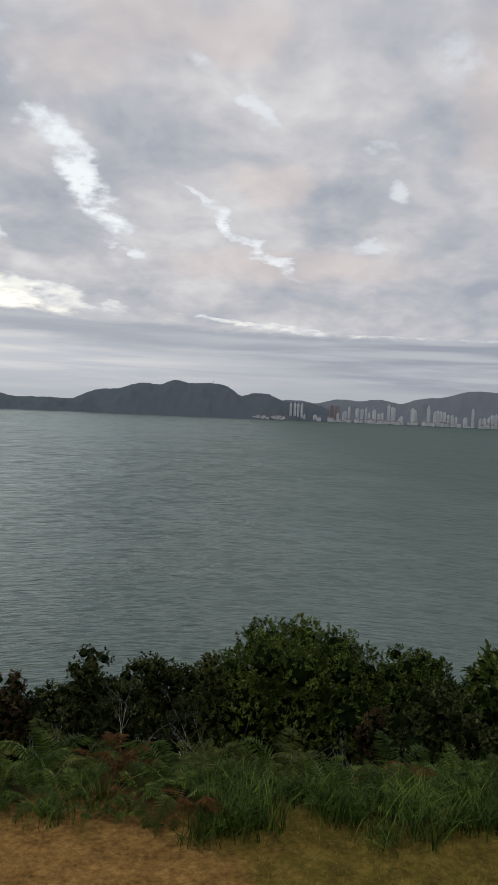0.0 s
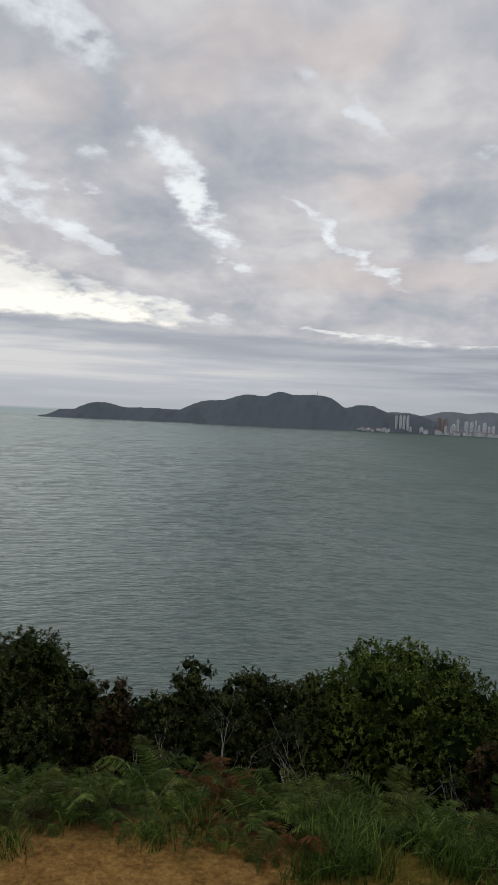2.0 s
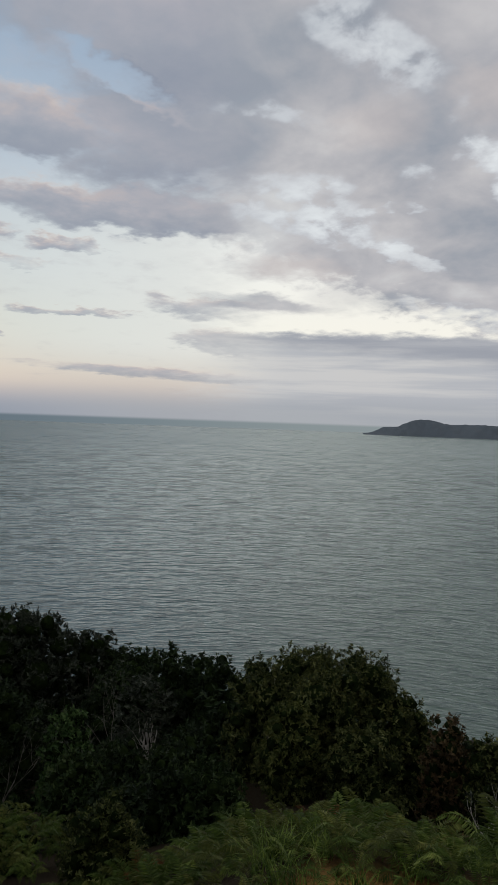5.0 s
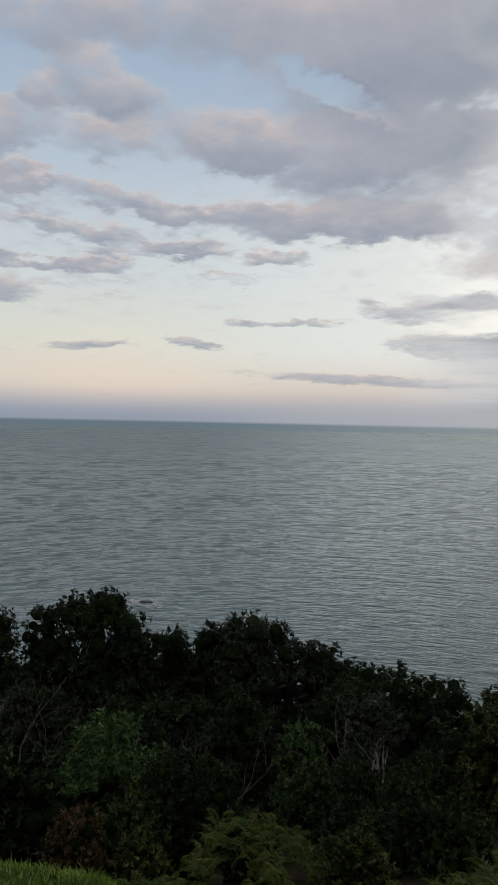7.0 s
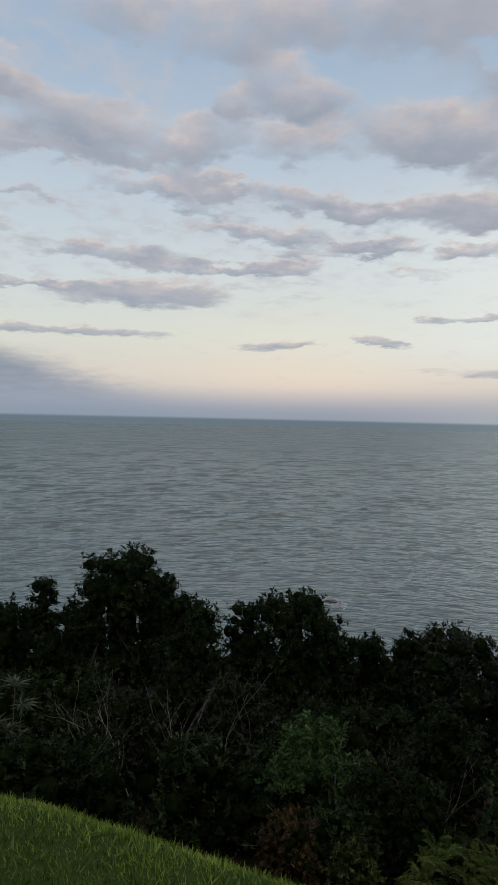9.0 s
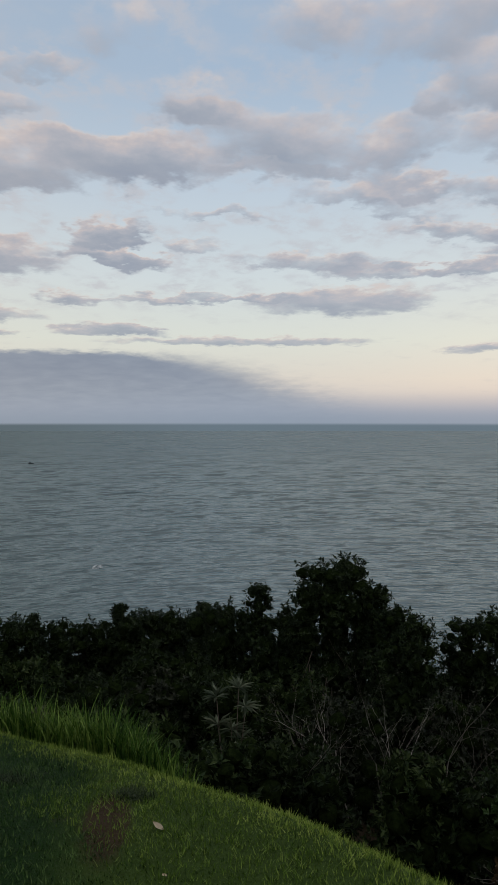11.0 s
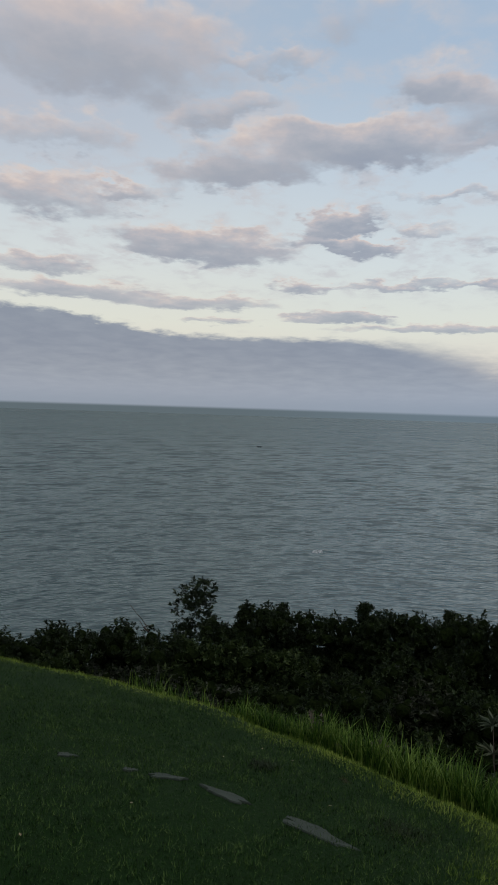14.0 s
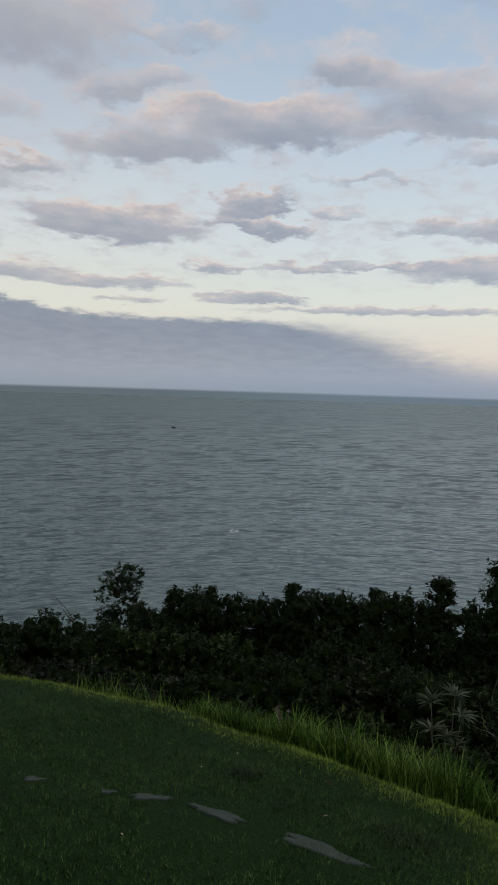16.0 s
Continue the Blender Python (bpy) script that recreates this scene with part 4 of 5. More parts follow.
tree("dark_shrub", "dark dense shrub behind bare stems", 9.6, -22.0, 7.9, 3.2, EYE1, LEAF_BROW, 21, 0.038, 1.3, group=B)
tree("dark_shrub", "dark dense shrub behind bare stems", 4.0, -23.0, 7.7, 3.0, EYE1, LEAF_BROW, 22, 0.044, 1.2, group=B)
tree("dark_shrub", "twiggy grey-brown shrub with dying leaves", -11.8, -23.0, 6.5, 1.9, EYE1, LEAF_RUST, 23, 0.036, 1.0, group=B)
# bushy stand further along the brow
tree("bushy_tree", "large bushy evergreen tree with rounded dark crown", 27.9, -17.4, 9.4, 6.2, EYE1, LEAF_BROW, 31, 0.045, 1.5, "dome", low=0.1)
tree("bushy_tree", "bushy evergreen tree with dense crown", 33.0, -18.6, 9.8, 3.6, EYE1, LEAF_BROW, 32, 0.052, 1.3)
tree("bushy_tree", "evergreen tree with stepped dark crown", 22.2, -19.7, 9.2, 3.0, EYE1, LEAF_BROW, 33, 0.052, 1.3)
tree("broadleaf_shrub", "yellow-green shrub in front of darker trees", 30.8, -21.0, 8.2, 2.6, EYE1, LEAF_YELLOW, 34, 0.042, 1.3, group=B)
tree("broadleaf_shrub", "dark green shrub low on the brow", 25.0, -22.4, 7.8, 3.4, EYE1, LEAF_BROW, 35, 0.045, 1.5, group=B)
tree("bushy_tree", "dark shrubby tree in a dip of the slope", 38.6, -19.4, 11.5, 3.6, EYE2, LEAF_DARK, 36, 0.075, 1.3)
tree("scrub_tree", "twiggy grey-green tree with pale leaves", 40.5, -21.4, 10.2, 3.4, EYE2, LEAF_GREY, 37, 0.06, 0.9, "open", BARK_PALE)
tree("bushy_tree", "dark shrubby tree in a dip of the slope", 35.0, -19.7, 11.2, 2.8, EYE2, LEAF_DARK, 38, 0.07, 1.2, "dome")
# middle of the slope
for i, (a, e, d, hw, st, mt) in enumerate([
        (42.6, -18.8, 14.5, 2.6, "round", 0), (45.6, -17.7, 14.5, 2.5, "round", 2), (50.6, -16.0, 14.5, 2.9, "dome", 2), (53.8, -16.7, 15.0, 2.0, "round", 0),
        (57.4, -16.9, 15.5, 2.6, "round", 0), (60.6, -15.8, 15.0, 1.8, "round", 0), (63.7, -14.0, 14.5, 2.5, "dome", 0), (67.3, -14.9, 15.0, 2.2, "round", 0),
        (70.0, -15.3, 15.5, 2.2, "round", 0), (75.2, -11.8, 16.5, 2.9, "dome", 0), (71.8, -13.8, 16.0, 1.5, "round", 0), (81.4, -13.8, 18.0, 1.15, "round", 0), (84.2, -15.5, 18.5, 2.8, "round", 0), (79.0, -15.8, 17.0, 2.4, "round", 0)]):
    hw *= 1.45
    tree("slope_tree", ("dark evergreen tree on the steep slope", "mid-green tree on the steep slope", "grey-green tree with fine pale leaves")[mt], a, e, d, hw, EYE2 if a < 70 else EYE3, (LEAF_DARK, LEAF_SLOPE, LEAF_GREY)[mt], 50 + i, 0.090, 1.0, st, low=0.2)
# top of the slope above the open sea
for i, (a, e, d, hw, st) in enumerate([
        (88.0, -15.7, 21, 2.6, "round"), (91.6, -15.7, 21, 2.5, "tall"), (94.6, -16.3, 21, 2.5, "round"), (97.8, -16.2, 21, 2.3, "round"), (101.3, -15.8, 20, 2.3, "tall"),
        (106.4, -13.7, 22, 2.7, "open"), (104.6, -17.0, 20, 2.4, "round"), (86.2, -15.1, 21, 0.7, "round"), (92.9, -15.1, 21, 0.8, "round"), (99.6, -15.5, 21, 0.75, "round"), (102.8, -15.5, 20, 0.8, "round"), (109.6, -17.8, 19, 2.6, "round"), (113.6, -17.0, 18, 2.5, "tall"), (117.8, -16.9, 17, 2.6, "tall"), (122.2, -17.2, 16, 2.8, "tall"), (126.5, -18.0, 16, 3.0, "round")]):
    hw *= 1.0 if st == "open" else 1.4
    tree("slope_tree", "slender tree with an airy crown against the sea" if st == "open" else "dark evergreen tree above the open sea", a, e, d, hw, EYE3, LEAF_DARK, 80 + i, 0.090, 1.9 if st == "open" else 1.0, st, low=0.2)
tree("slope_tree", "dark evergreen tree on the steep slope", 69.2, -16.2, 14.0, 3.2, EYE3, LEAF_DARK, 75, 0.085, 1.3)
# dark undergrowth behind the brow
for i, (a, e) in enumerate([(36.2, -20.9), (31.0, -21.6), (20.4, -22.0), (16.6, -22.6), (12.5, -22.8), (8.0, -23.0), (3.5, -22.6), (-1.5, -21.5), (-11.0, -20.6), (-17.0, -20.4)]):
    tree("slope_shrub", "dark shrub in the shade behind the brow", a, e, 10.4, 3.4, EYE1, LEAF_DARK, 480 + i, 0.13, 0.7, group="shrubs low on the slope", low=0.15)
# lower rows that close the slope
k = 0
for row, (e0, d0, a0, a1, st) in enumerate([(-18.9, 15.5, 83, 128, 3.9), (-21.3, 12.0, 56, 128, 4.3), (-24.3, 9.4, 58, 100, 4.6)]):
    a = a0
    while a < a1:
        rng = np.random.default_rng(200 + k)
        mt = (LEAF_DARK, LEAF_DARK, LEAF_SLOPE, LEAF_GREY)[rng.integers(0, 4)]
        lab = {LEAF_DARK: "dark evergreen shrub low on the steep slope", LEAF_SLOPE: "green shrub low on the steep slope", LEAF_GREY: "grey-green twiggy shrub on the steep slope"}[mt]
        tree("slope_shrub", lab, a + rng.uniform(-0.8, 0.8), e0 + rng.uniform(-1.7, 0.9), d0 * rng.uniform(0.93, 1.07), st * rng.uniform(0.85, 1.15), EYE3 if a > 72 else EYE2, mt, 300 + k, 0.095, 0.75, ("round", "round", "tall")[k % 3], group="shrubs low on the slope")
        a += st
        k += 1
L = "shrubs low on the slope"
tree("slope_shrub", "fresh green shrub among darker trees", 46.3, -23.6, 9.0, 2.4, EYE2, LEAF_FRESH, 401, 0.055, 1.4, group=L)
tree("slope_shrub", "dark shrub in the shade of the slope", 51.5, -21.5, 11.0, 3.4, EYE2, LEAF_DARK, 402, 0.08, 1.2, group=L)
tree("slope_shrub", "grey-green shrub with open pale branches", 62.2, -22.9, 8.4, 4.4, EYE2, LEAF_FRESH, 403, 0.060, 1.7, "open", BARK_GREY, group=L)
tree("slope_shrub", "dark shrub in the shade of the slope", 42.6, -20.4, 12.0, 3.4, EYE2, LEAF_DARK, 404, 0.08, 1.2, group=L)
tree("slope_shrub", "low rounded brownish shrub at the foot of the lawn", 64.6, -29.3, 6.4, 2.8, EYE2, LEAF_RUST, 405, 0.040, 1.3, group=L)
tree("slope_shrub", "low yellow-green shrub at the foot of the lawn", 59.4, -31.0, 5.9, 2.6, EYE2, LEAF_YELLOW, 407, 0.036, 1.2, group=L)
tree("slope_shrub", "dark low shrub among ferns", 36.0, -25.0, 8.2, 3.4, EYE2, LEAF_DARK, 406, 0.07, 1.1, group=L)
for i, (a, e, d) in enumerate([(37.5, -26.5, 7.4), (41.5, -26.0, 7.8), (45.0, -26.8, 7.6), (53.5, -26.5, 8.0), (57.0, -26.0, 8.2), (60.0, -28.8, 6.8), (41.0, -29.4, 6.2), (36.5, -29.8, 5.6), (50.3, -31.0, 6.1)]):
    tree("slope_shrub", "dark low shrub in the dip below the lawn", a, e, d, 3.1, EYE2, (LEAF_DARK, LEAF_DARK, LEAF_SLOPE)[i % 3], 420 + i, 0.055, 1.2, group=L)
tree("broadleaf_shrub", "small-leaved olive shrub at the edge of the terrace", 41.0, -32.2, 4.4, 3.6, EYE2, LEAF_BROW, 440, 0.028, 1.5, group=B)
tree("broadleaf_shrub", "low dark shrub beside ferns", 33.5, -28.6, 5.6, 4.0, EYE2, LEAF_SLOPE, 442, 0.040, 1.2, group=B)


def bare_shrub(az_deg, el_top, dist, eye, seed, label, depth=2, bark=BARK_PALE):
    rng = np.random.default_rng(seed)
    x, y, foot, hh = plant_at(az_deg, el_top, dist, eye)
    root = new("bare_shrub")
    root.matrix_world = pose(x, y, foot)
    for s in range(2):
        me, tips = limbs_mesh(rng, (rng.normal() * 0.06, rng.normal() * 0.06, -0.1), (rng.normal() * 0.25, rng.normal() * 0.2, 1), hh * 0.45, 0.013, depth, bark, 0.5)
        part("stem", me, root)
        t = np.array(tips)
        n = len(t) * 7
        p = np.repeat(t, 7, 0) + rng.normal(scale=0.03, size=(n, 3))
        al = unit(rng.normal(size=(n, 3)) + [0, 0, 0.4])
        sd = unit(np.cross(al, rng.normal(size=(n, 3))))
        ln = rng.uniform(0.03, 0.06, n)
        v, f = leaf_mesh(p, al, sd, np.cross(sd, al), ln, ln * 0.45)
        part("leaves", mesh_of("leaves", v, f, LEAF_GREY), root, "sparse grey-green leaves")
    tagged(root, label, "shrub", "half-bare shrubs")


bare_shrub(9.2, -21.0, 6.7, EYE1, 1, "half-bare shrub with pale forked stems")
bare_shrub(4.2, -20.9, 6.8, EYE1, 2, "half-bare shrub with pale forked stems")
bare_shrub(1.6, -21.0, 7.1, EYE1, 3, "half-bare shrub with pale upright stems")
bare_shrub(15.8, -23.0, 6.8, EYE1, 4, "half-bare shrub with arching brownish stems")
bare_shrub(-10.6, -23.2, 6.4, EYE1, 5, "dead twiggy shrub with brown leaves")
bare_shrub(40.0, -23.0, 9.3, EYE2, 6, "half-bare shrub with pale twisting twigs")
bare_shrub(62.5, -26.0, 8.0, EYE2, 7, "half-bare shrub with pale leaning stems")
bare_shrub(73.5, -19.5, 11.2, EYE3, 8, "leafless grey shrub with spreading twigs")
bare_shrub(69.0, -21.0, 10.8, EYE3, 9, "leafless grey shrub with spreading twigs")
bare_shrub(76.5, -22.5, 10.0, EYE3, 10, "leafless grey shrub with drooping twigs")

rng = np.random.default_rng(31)
for k in range(12):
    a = 38.0 + 3.6 * k + rng.uniform(-0.8, 0.8)
    bare_shrub(a, rng.uniform(-24.5, -18.5) + 0.05 * (a - 37), rng.uniform(8.6, 12.0), EYE2 if a < 66 else EYE3, 40 + k, ("half-bare shrub with pale leaning twigs", "leafless shrub with tangled grey twigs")[k % 2], 3, BARK_GREY)


# ---------------------------------------------------------------- ferns
def frond_mesh(seed, mat):
    """One arching frond along +x: a midrib with paired, drooping leaflets."""
    rng = np.random.default_rng(seed)
    B, AL, SD, NO, LN, WD = [], [], [], [], [], []
    out, side = np.array([1.0, 0, 0]), np.array([0, 1.0, 0])
    ln, lift, droop = rng.uniform(0.50, 0.72), rng.uniform(1.25, 1.65), rng.uniform(0.95, 1.30)
    for i, t in enumerate(np.linspace(0.14, 1.0, 26)):
        p = out * ln * t * 0.78 + np.array([0, 0.03 * math.sin(t * 4 + seed), ln * (lift * t - droop * t * t)])
        tan = unit((out * 0.78 + np.array([0, 0, lift - 2 * droop * t]))[None])[0]
        w = 0.19 * math.sin(min(t * 1.5, 1) * math.pi * 0.5) * (1.05 - t) ** 0.75 * (ln / 0.55)
        up = np.cross(side, tan)
        for sgn in (-1, 1):
            d = unit((side * sgn + tan * 0.55 - np.array([0, 0, 0.55]) + rng.normal(scale=0.12, size=3))[None])[0]
            B.append(p), AL.append(d), SD.append(tan), NO.append(up), LN.append(w + 0.012), WD.append(0.019)
        if i % 2:
            B.append(p), AL.append(tan), SD.append(side), NO.append(up), LN.append(ln / 12), WD.append(0.006)
    v, f = leaf_mesh(np.array(B), np.array(AL), np.array(SD), np.array(NO), np.array(LN), np.array(WD))
    return mesh_of("frond", v, f, mat)


FRONDS = [frond_mesh(s, (FERN, FERN, FERN_OLIVE)[s % 3]) for s in range(12)]
FRONDS_DEAD = [frond_mesh(20 + s, FERN_DEAD) for s in range(4)]


def fern_fronds(size, dead, rng):
    """The fronds of one clump: their meshes and poses."""
    first = rng.integers(0, 8)
    kinds = FRONDS_DEAD if dead else FRONDS[first:first + 5]
    n = rng.integers(6, 9)
    out = []
    for k in range(n):
        q = rng.uniform(0.75, 1.15)
        out.append((kinds[rng.integers(0, len(kinds))], pose(0, 0, 0, rng.uniform(-15, 15), rng.uniform(-22, 16), 360 * (k + rng.uniform(-0.3, 0.3)) / n) @ Matrix.Diagonal((q, q, q, 1))))
    return out


def fern_pose(x, y, size, rng, lift=0.0):
    return pose(x, y, ground_z(x, y) + lift - 0.02, rng.uniform(-10, 10), rng.uniform(-10, 10), rng.uniform(0, 360)) @ Matrix.Diagonal((size, size, size * rng.uniform(0.85, 1.2), 1))


def put_fern(x, y, size, dead, rng, lift=0.0):
    root = new("fern")
    root.matrix_world = fern_pose(x, y, size, rng, lift)
    for me, m in fern_fronds(size, dead, rng):
        part("frond", me, root).matrix_basis = m
    tagged(root, "withered brown fern clump" if dead else "green fern clump with arching fronds on the brow", "fern", "ferns on the brow")


def put_bracken(name, label, spots, rng):
    """Ferns grown together past telling apart, as one mesh."""
    V, F, I, base = [], [], [], 0
    slots = {FERN: 0, FERN_OLIVE: 1, FERN_DEAD: 2}
    for x, y, size, dead, lift in spots:
        at = fern_pose(x, y, size, rng, lift)
        for me, m in fern_fronds(size, dead, rng):
            t = np.array(at @ m)
            v = np.empty(len(me.vertices) * 3, np.float32)
            me.vertices.foreach_get("co", v)
            f = np.empty(len(me.polygons) * 3, np.int32)
            me.polygons.foreach_get("vertices", f)
            V.append(v.reshape(-1, 3) @ t[:3, :3].T + t[:3, 3])
            F.append(f.reshape(-1, 3) + base)
            I.append(np.full(len(F[-1]), slots[me.materials[0]]))
            base += len(V[-1])
    tagged(new(name, mesh_of(name, np.vstack(V), np.vstack(F), [FERN, FERN_OLIVE, FERN_DEAD], np.concatenate(I))), label, "fern", kind="stuff")


rng = np.random.default_rng(77)
placed, back, near, tries = [], [], 0, 0
while len(placed) < 860 and tries < 40000:
    tries += 1
    a, d = rng.uniform(-26, 62), rng.uniform(2.4, 7.2)
    p = bearing(a, d)
    s = float(beyond(np.array([p.x]), np.array([p.y]))[0])
    lim = 2.7 if a > -2 else 2.0
    if not (0.30 if a > 12 else 0.18 if a > 2 else 0.42) < s < lim or any((p.x - q[0]) ** 2 + (p.y - q[1]) ** 2 < 0.0145 for q in placed):
        continue
    placed.append((p.x, p.y))
    dead = (abs(a - 10.3) < 1.2 and 0.3 < s < 1.0) or (abs(a - 17) < 2.2 and s > 2.0)
    if a > 31 and (s > 2.4 or rng.random() < 0.3):
        continue
    lush = math.sin(p.x * 4.1 + 2.0 * math.sin(p.y * 2.3)) * math.sin(p.y * 5.3 + 1.7 * math.sin(p.x * 3.1 + 1.0))
    size = (rng.uniform(0.31, 0.47) + 0.05 * s) * (1.0 + 0.28 * lush) * (0.74 if a > 31 else 0.80 if a > 17 else 1.0) * (0.7 + 0.3 * min(1.0, s / 0.6))
    dead = dead or rng.random() < 0.04
    if s < 0.85 and near < 250:
        put_fern(p.x, p.y, size, dead, rng)
        near += 1
    else:
        back.append((p.x, p.y, size, dead, 0.0))
put_bracken("bracken", "green bracken grown together behind the brow", back, rng)
# fern-covered mound
c = bearing(50.2, 5.9, 0, EYE2)
mound = []
for q in range(52):
    a, r = rng.uniform(0, 6.28), 0.74 * math.sqrt(rng.random())
    mound.append((c.x + r * math.cos(a), c.y + r * math.sin(a), rng.uniform(0.28, 0.42), False, 0.50 * (1 - (r / 0.74) ** 2)))
put_bracken("fern_mound", "dark fern-covered mound at the foot of the lawn", mound, rng)


# ---------------------------------------------------------------- grass
def blades(name, label, x, y, z, ln, wd, lean, mat, rng, category="grass", segs=1):
    """Tapering blades; each bends over towards its own side."""
    n = len(x)
    a = rng.uniform(0, 2 * np.pi, n)
    out = np.stack([np.cos(a), np.sin(a), np.zeros(n)], -1)
    b = a + rng.uniform(-0.8, 0.8, n) + np.pi / 2
    side = np.stack([np.cos(b), np.sin(b), np.zeros(n)], -1)
    base = np.stack([x, y, z], -1)
    up = np.array([0, 0, 1.0])
    rows, m = [], segs + 1
    for i in range(m):
        t = i / m
        c = base + up * (ln * (t - 0.25 * lean * t * t))[:, None] + out * (ln * lean * t * t)[:, None]
        w = side * (wd * 0.5 * (1 - 0.75 * t))[:, None]
        rows += [c - w, c + w]
    rows.append(base + up * (ln * (1 - 0.25 * lean))[:, None] + out * (ln * lean)[:, None])
    V = np.stack(rows, 1)
    per = V.shape[1]
    k = np.arange(n)[:, None] * per
    fs = []
    for i in range(segs):
        j = 2 * i
        fs += [k + np.array([[j, j + 1, j + 3]]), k + np.array([[j, j + 3, j + 2]])]
    fs.append(k + np.array([[per - 3, per - 2, per - 1]]))
    f = np.concatenate(fs, 1).reshape(-1, 3)
    return tagged(new(name, mesh_of(name, V.reshape(-1, 3), f, mat)), label, category, kind="stuff")


def tuft(x, y, rng):
    """Uneven growth: a size factor shared by the blades of one small tuft."""
    cell = rng.uniform(0.45, 1.25, (97, 89))
    return cell[np.floor(x * 17 + 1.2 * np.sin(y * 9)).astype(int) % 97, np.floor(y * 17 + 1.2 * np.sin(x * 11)).astype(int) % 89]


rng = np.random.default_rng(9)
n = 480000
x, y = rng.uniform(-7.6, -0.9, n), rng.uniform(-6.2, 1.3, n)
s = beyond(x, y)
dist = np.hypot(x + 0.5, y + 0.8)
dryness = sstep(0.9 * x + 1.2 * y, -0.6, 0.5)
bare = np.sin(x * 1.7 + 2 * np.sin(y * 1.1)) * np.sin(y * 2.1 + x)
bare = np.maximum(bare, 1.1 * np.exp(-((x + 3.25) / 0.42) ** 2 - ((y + 0.60 + 0.06 * np.sin(x * 9)) / 0.085) ** 2))
keep = (s < 0.6) & (dist > 1.4) & (rng.random(n) < np.clip(1.35 - dist / 9, 0.3, 1)) & (dryness < 0.6) & ((bare < 0.72) | (rng.random(n) < 0.35))
x, y, s = x[keep], y[keep], s[keep]
edge = sstep(s, -0.5, 0.1)
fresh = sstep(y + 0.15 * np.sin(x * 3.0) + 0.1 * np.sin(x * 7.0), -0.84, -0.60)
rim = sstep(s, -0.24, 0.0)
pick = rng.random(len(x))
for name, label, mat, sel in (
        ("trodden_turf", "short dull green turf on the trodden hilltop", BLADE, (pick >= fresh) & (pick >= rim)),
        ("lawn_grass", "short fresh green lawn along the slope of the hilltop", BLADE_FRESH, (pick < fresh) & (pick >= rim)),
        ("rim_grass", "yellow-green grass along the brow of the lawn, sunlight put into its colour", BLADE_RIM_LIT, pick < rim)):
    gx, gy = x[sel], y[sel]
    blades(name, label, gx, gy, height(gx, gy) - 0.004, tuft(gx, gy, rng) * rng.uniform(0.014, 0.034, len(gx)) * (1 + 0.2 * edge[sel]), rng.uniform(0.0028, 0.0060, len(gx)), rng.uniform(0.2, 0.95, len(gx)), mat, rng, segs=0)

n = 70000
x, y = rng.uniform(-2.0, 2.6, n), rng.uniform(1.1, 3.3, n)
s = beyond(x, y)
keep = (s < 0.3) & (rng.random(n) < 0.75)
x, y = x[keep], y[keep]
blades("dry_grass", "short dry straw-coloured grass and thatch", x, y, height(x, y) - 0.004, rng.uniform(0.006, 0.022, len(x)), rng.uniform(0.002, 0.004, len(x)), rng.uniform(0.4, 1.3, len(x)), BLADE_DRY, rng, segs=0)

# long green grass along the brow of the lawn
n = 190000
x, y = rng.uniform(-7.2, -2.2, n), rng.uniform(-3.6, 1.4, n)
s = beyond(x, y)
azm = np.degrees(np.arctan2(-(x + 0.55), y + 0.7))
w = sstep(s, 0.26, 0.42) * (1 - sstep(s, 0.8, 1.15)) * (sstep(azm, 82, 90) * (1 - sstep(azm, 104, 108)) + 0.12 * (azm >= 106))
keep = rng.random(n) < w
x, y, s = x[keep], y[keep], s[keep]
blades("tall_grass", "tall bright green grass along the brow", x, y, height(x, y) - 0.01, 1.0 * tuft(x * 0.6, y * 0.6, rng) ** 0.5 * rng.uniform(0.22, 0.44, len(x)) * (0.55 + 0.45 * sstep(azm[keep], 83, 91)) * (1 - 0.25 * sstep(azm[keep], 97, 106)), rng.uniform(0.007, 0.014, len(x)), rng.uniform(0.08, 0.55, len(x)), BLADE_TALL, rng, segs=3)

# long grass tufts between ferns and terrace
tx, ty = rng.uniform(-1.9, 2.6, 900), rng.uniform(2.3, 4.3, 900)
s = beyond(tx, ty)
azm = np.degrees(np.arctan2(-tx, ty))
keep = (s > 0.08) & (s < 0.55) & (rng.random(900) < np.where(azm < 3, 0.85, 0.05))
tx, ty, ts = tx[keep], ty[keep], s[keep]
m = 115
x = np.repeat(tx, m) + rng.normal(scale=0.05, size=len(tx) * m)
y = np.repeat(ty, m) + rng.normal(scale=0.05, size=len(tx) * m)
tall_k = np.repeat(rng.uniform(0.65, 1.2, len(tx)) * (0.75 + 0.5 * np.minimum(ts, 0.5)), m)
blades("sedge_grass", "arching long green grass at the edge of the dry turf", x, y, height(x, y) - 0.01, tall_k * rng.uniform(0.09, 0.21, len(x)), rng.uniform(0.003, 0.0065, len(x)), rng.uniform(0.3, 1.15, len(x)), BLADE_SEDGE, rng, segs=3)


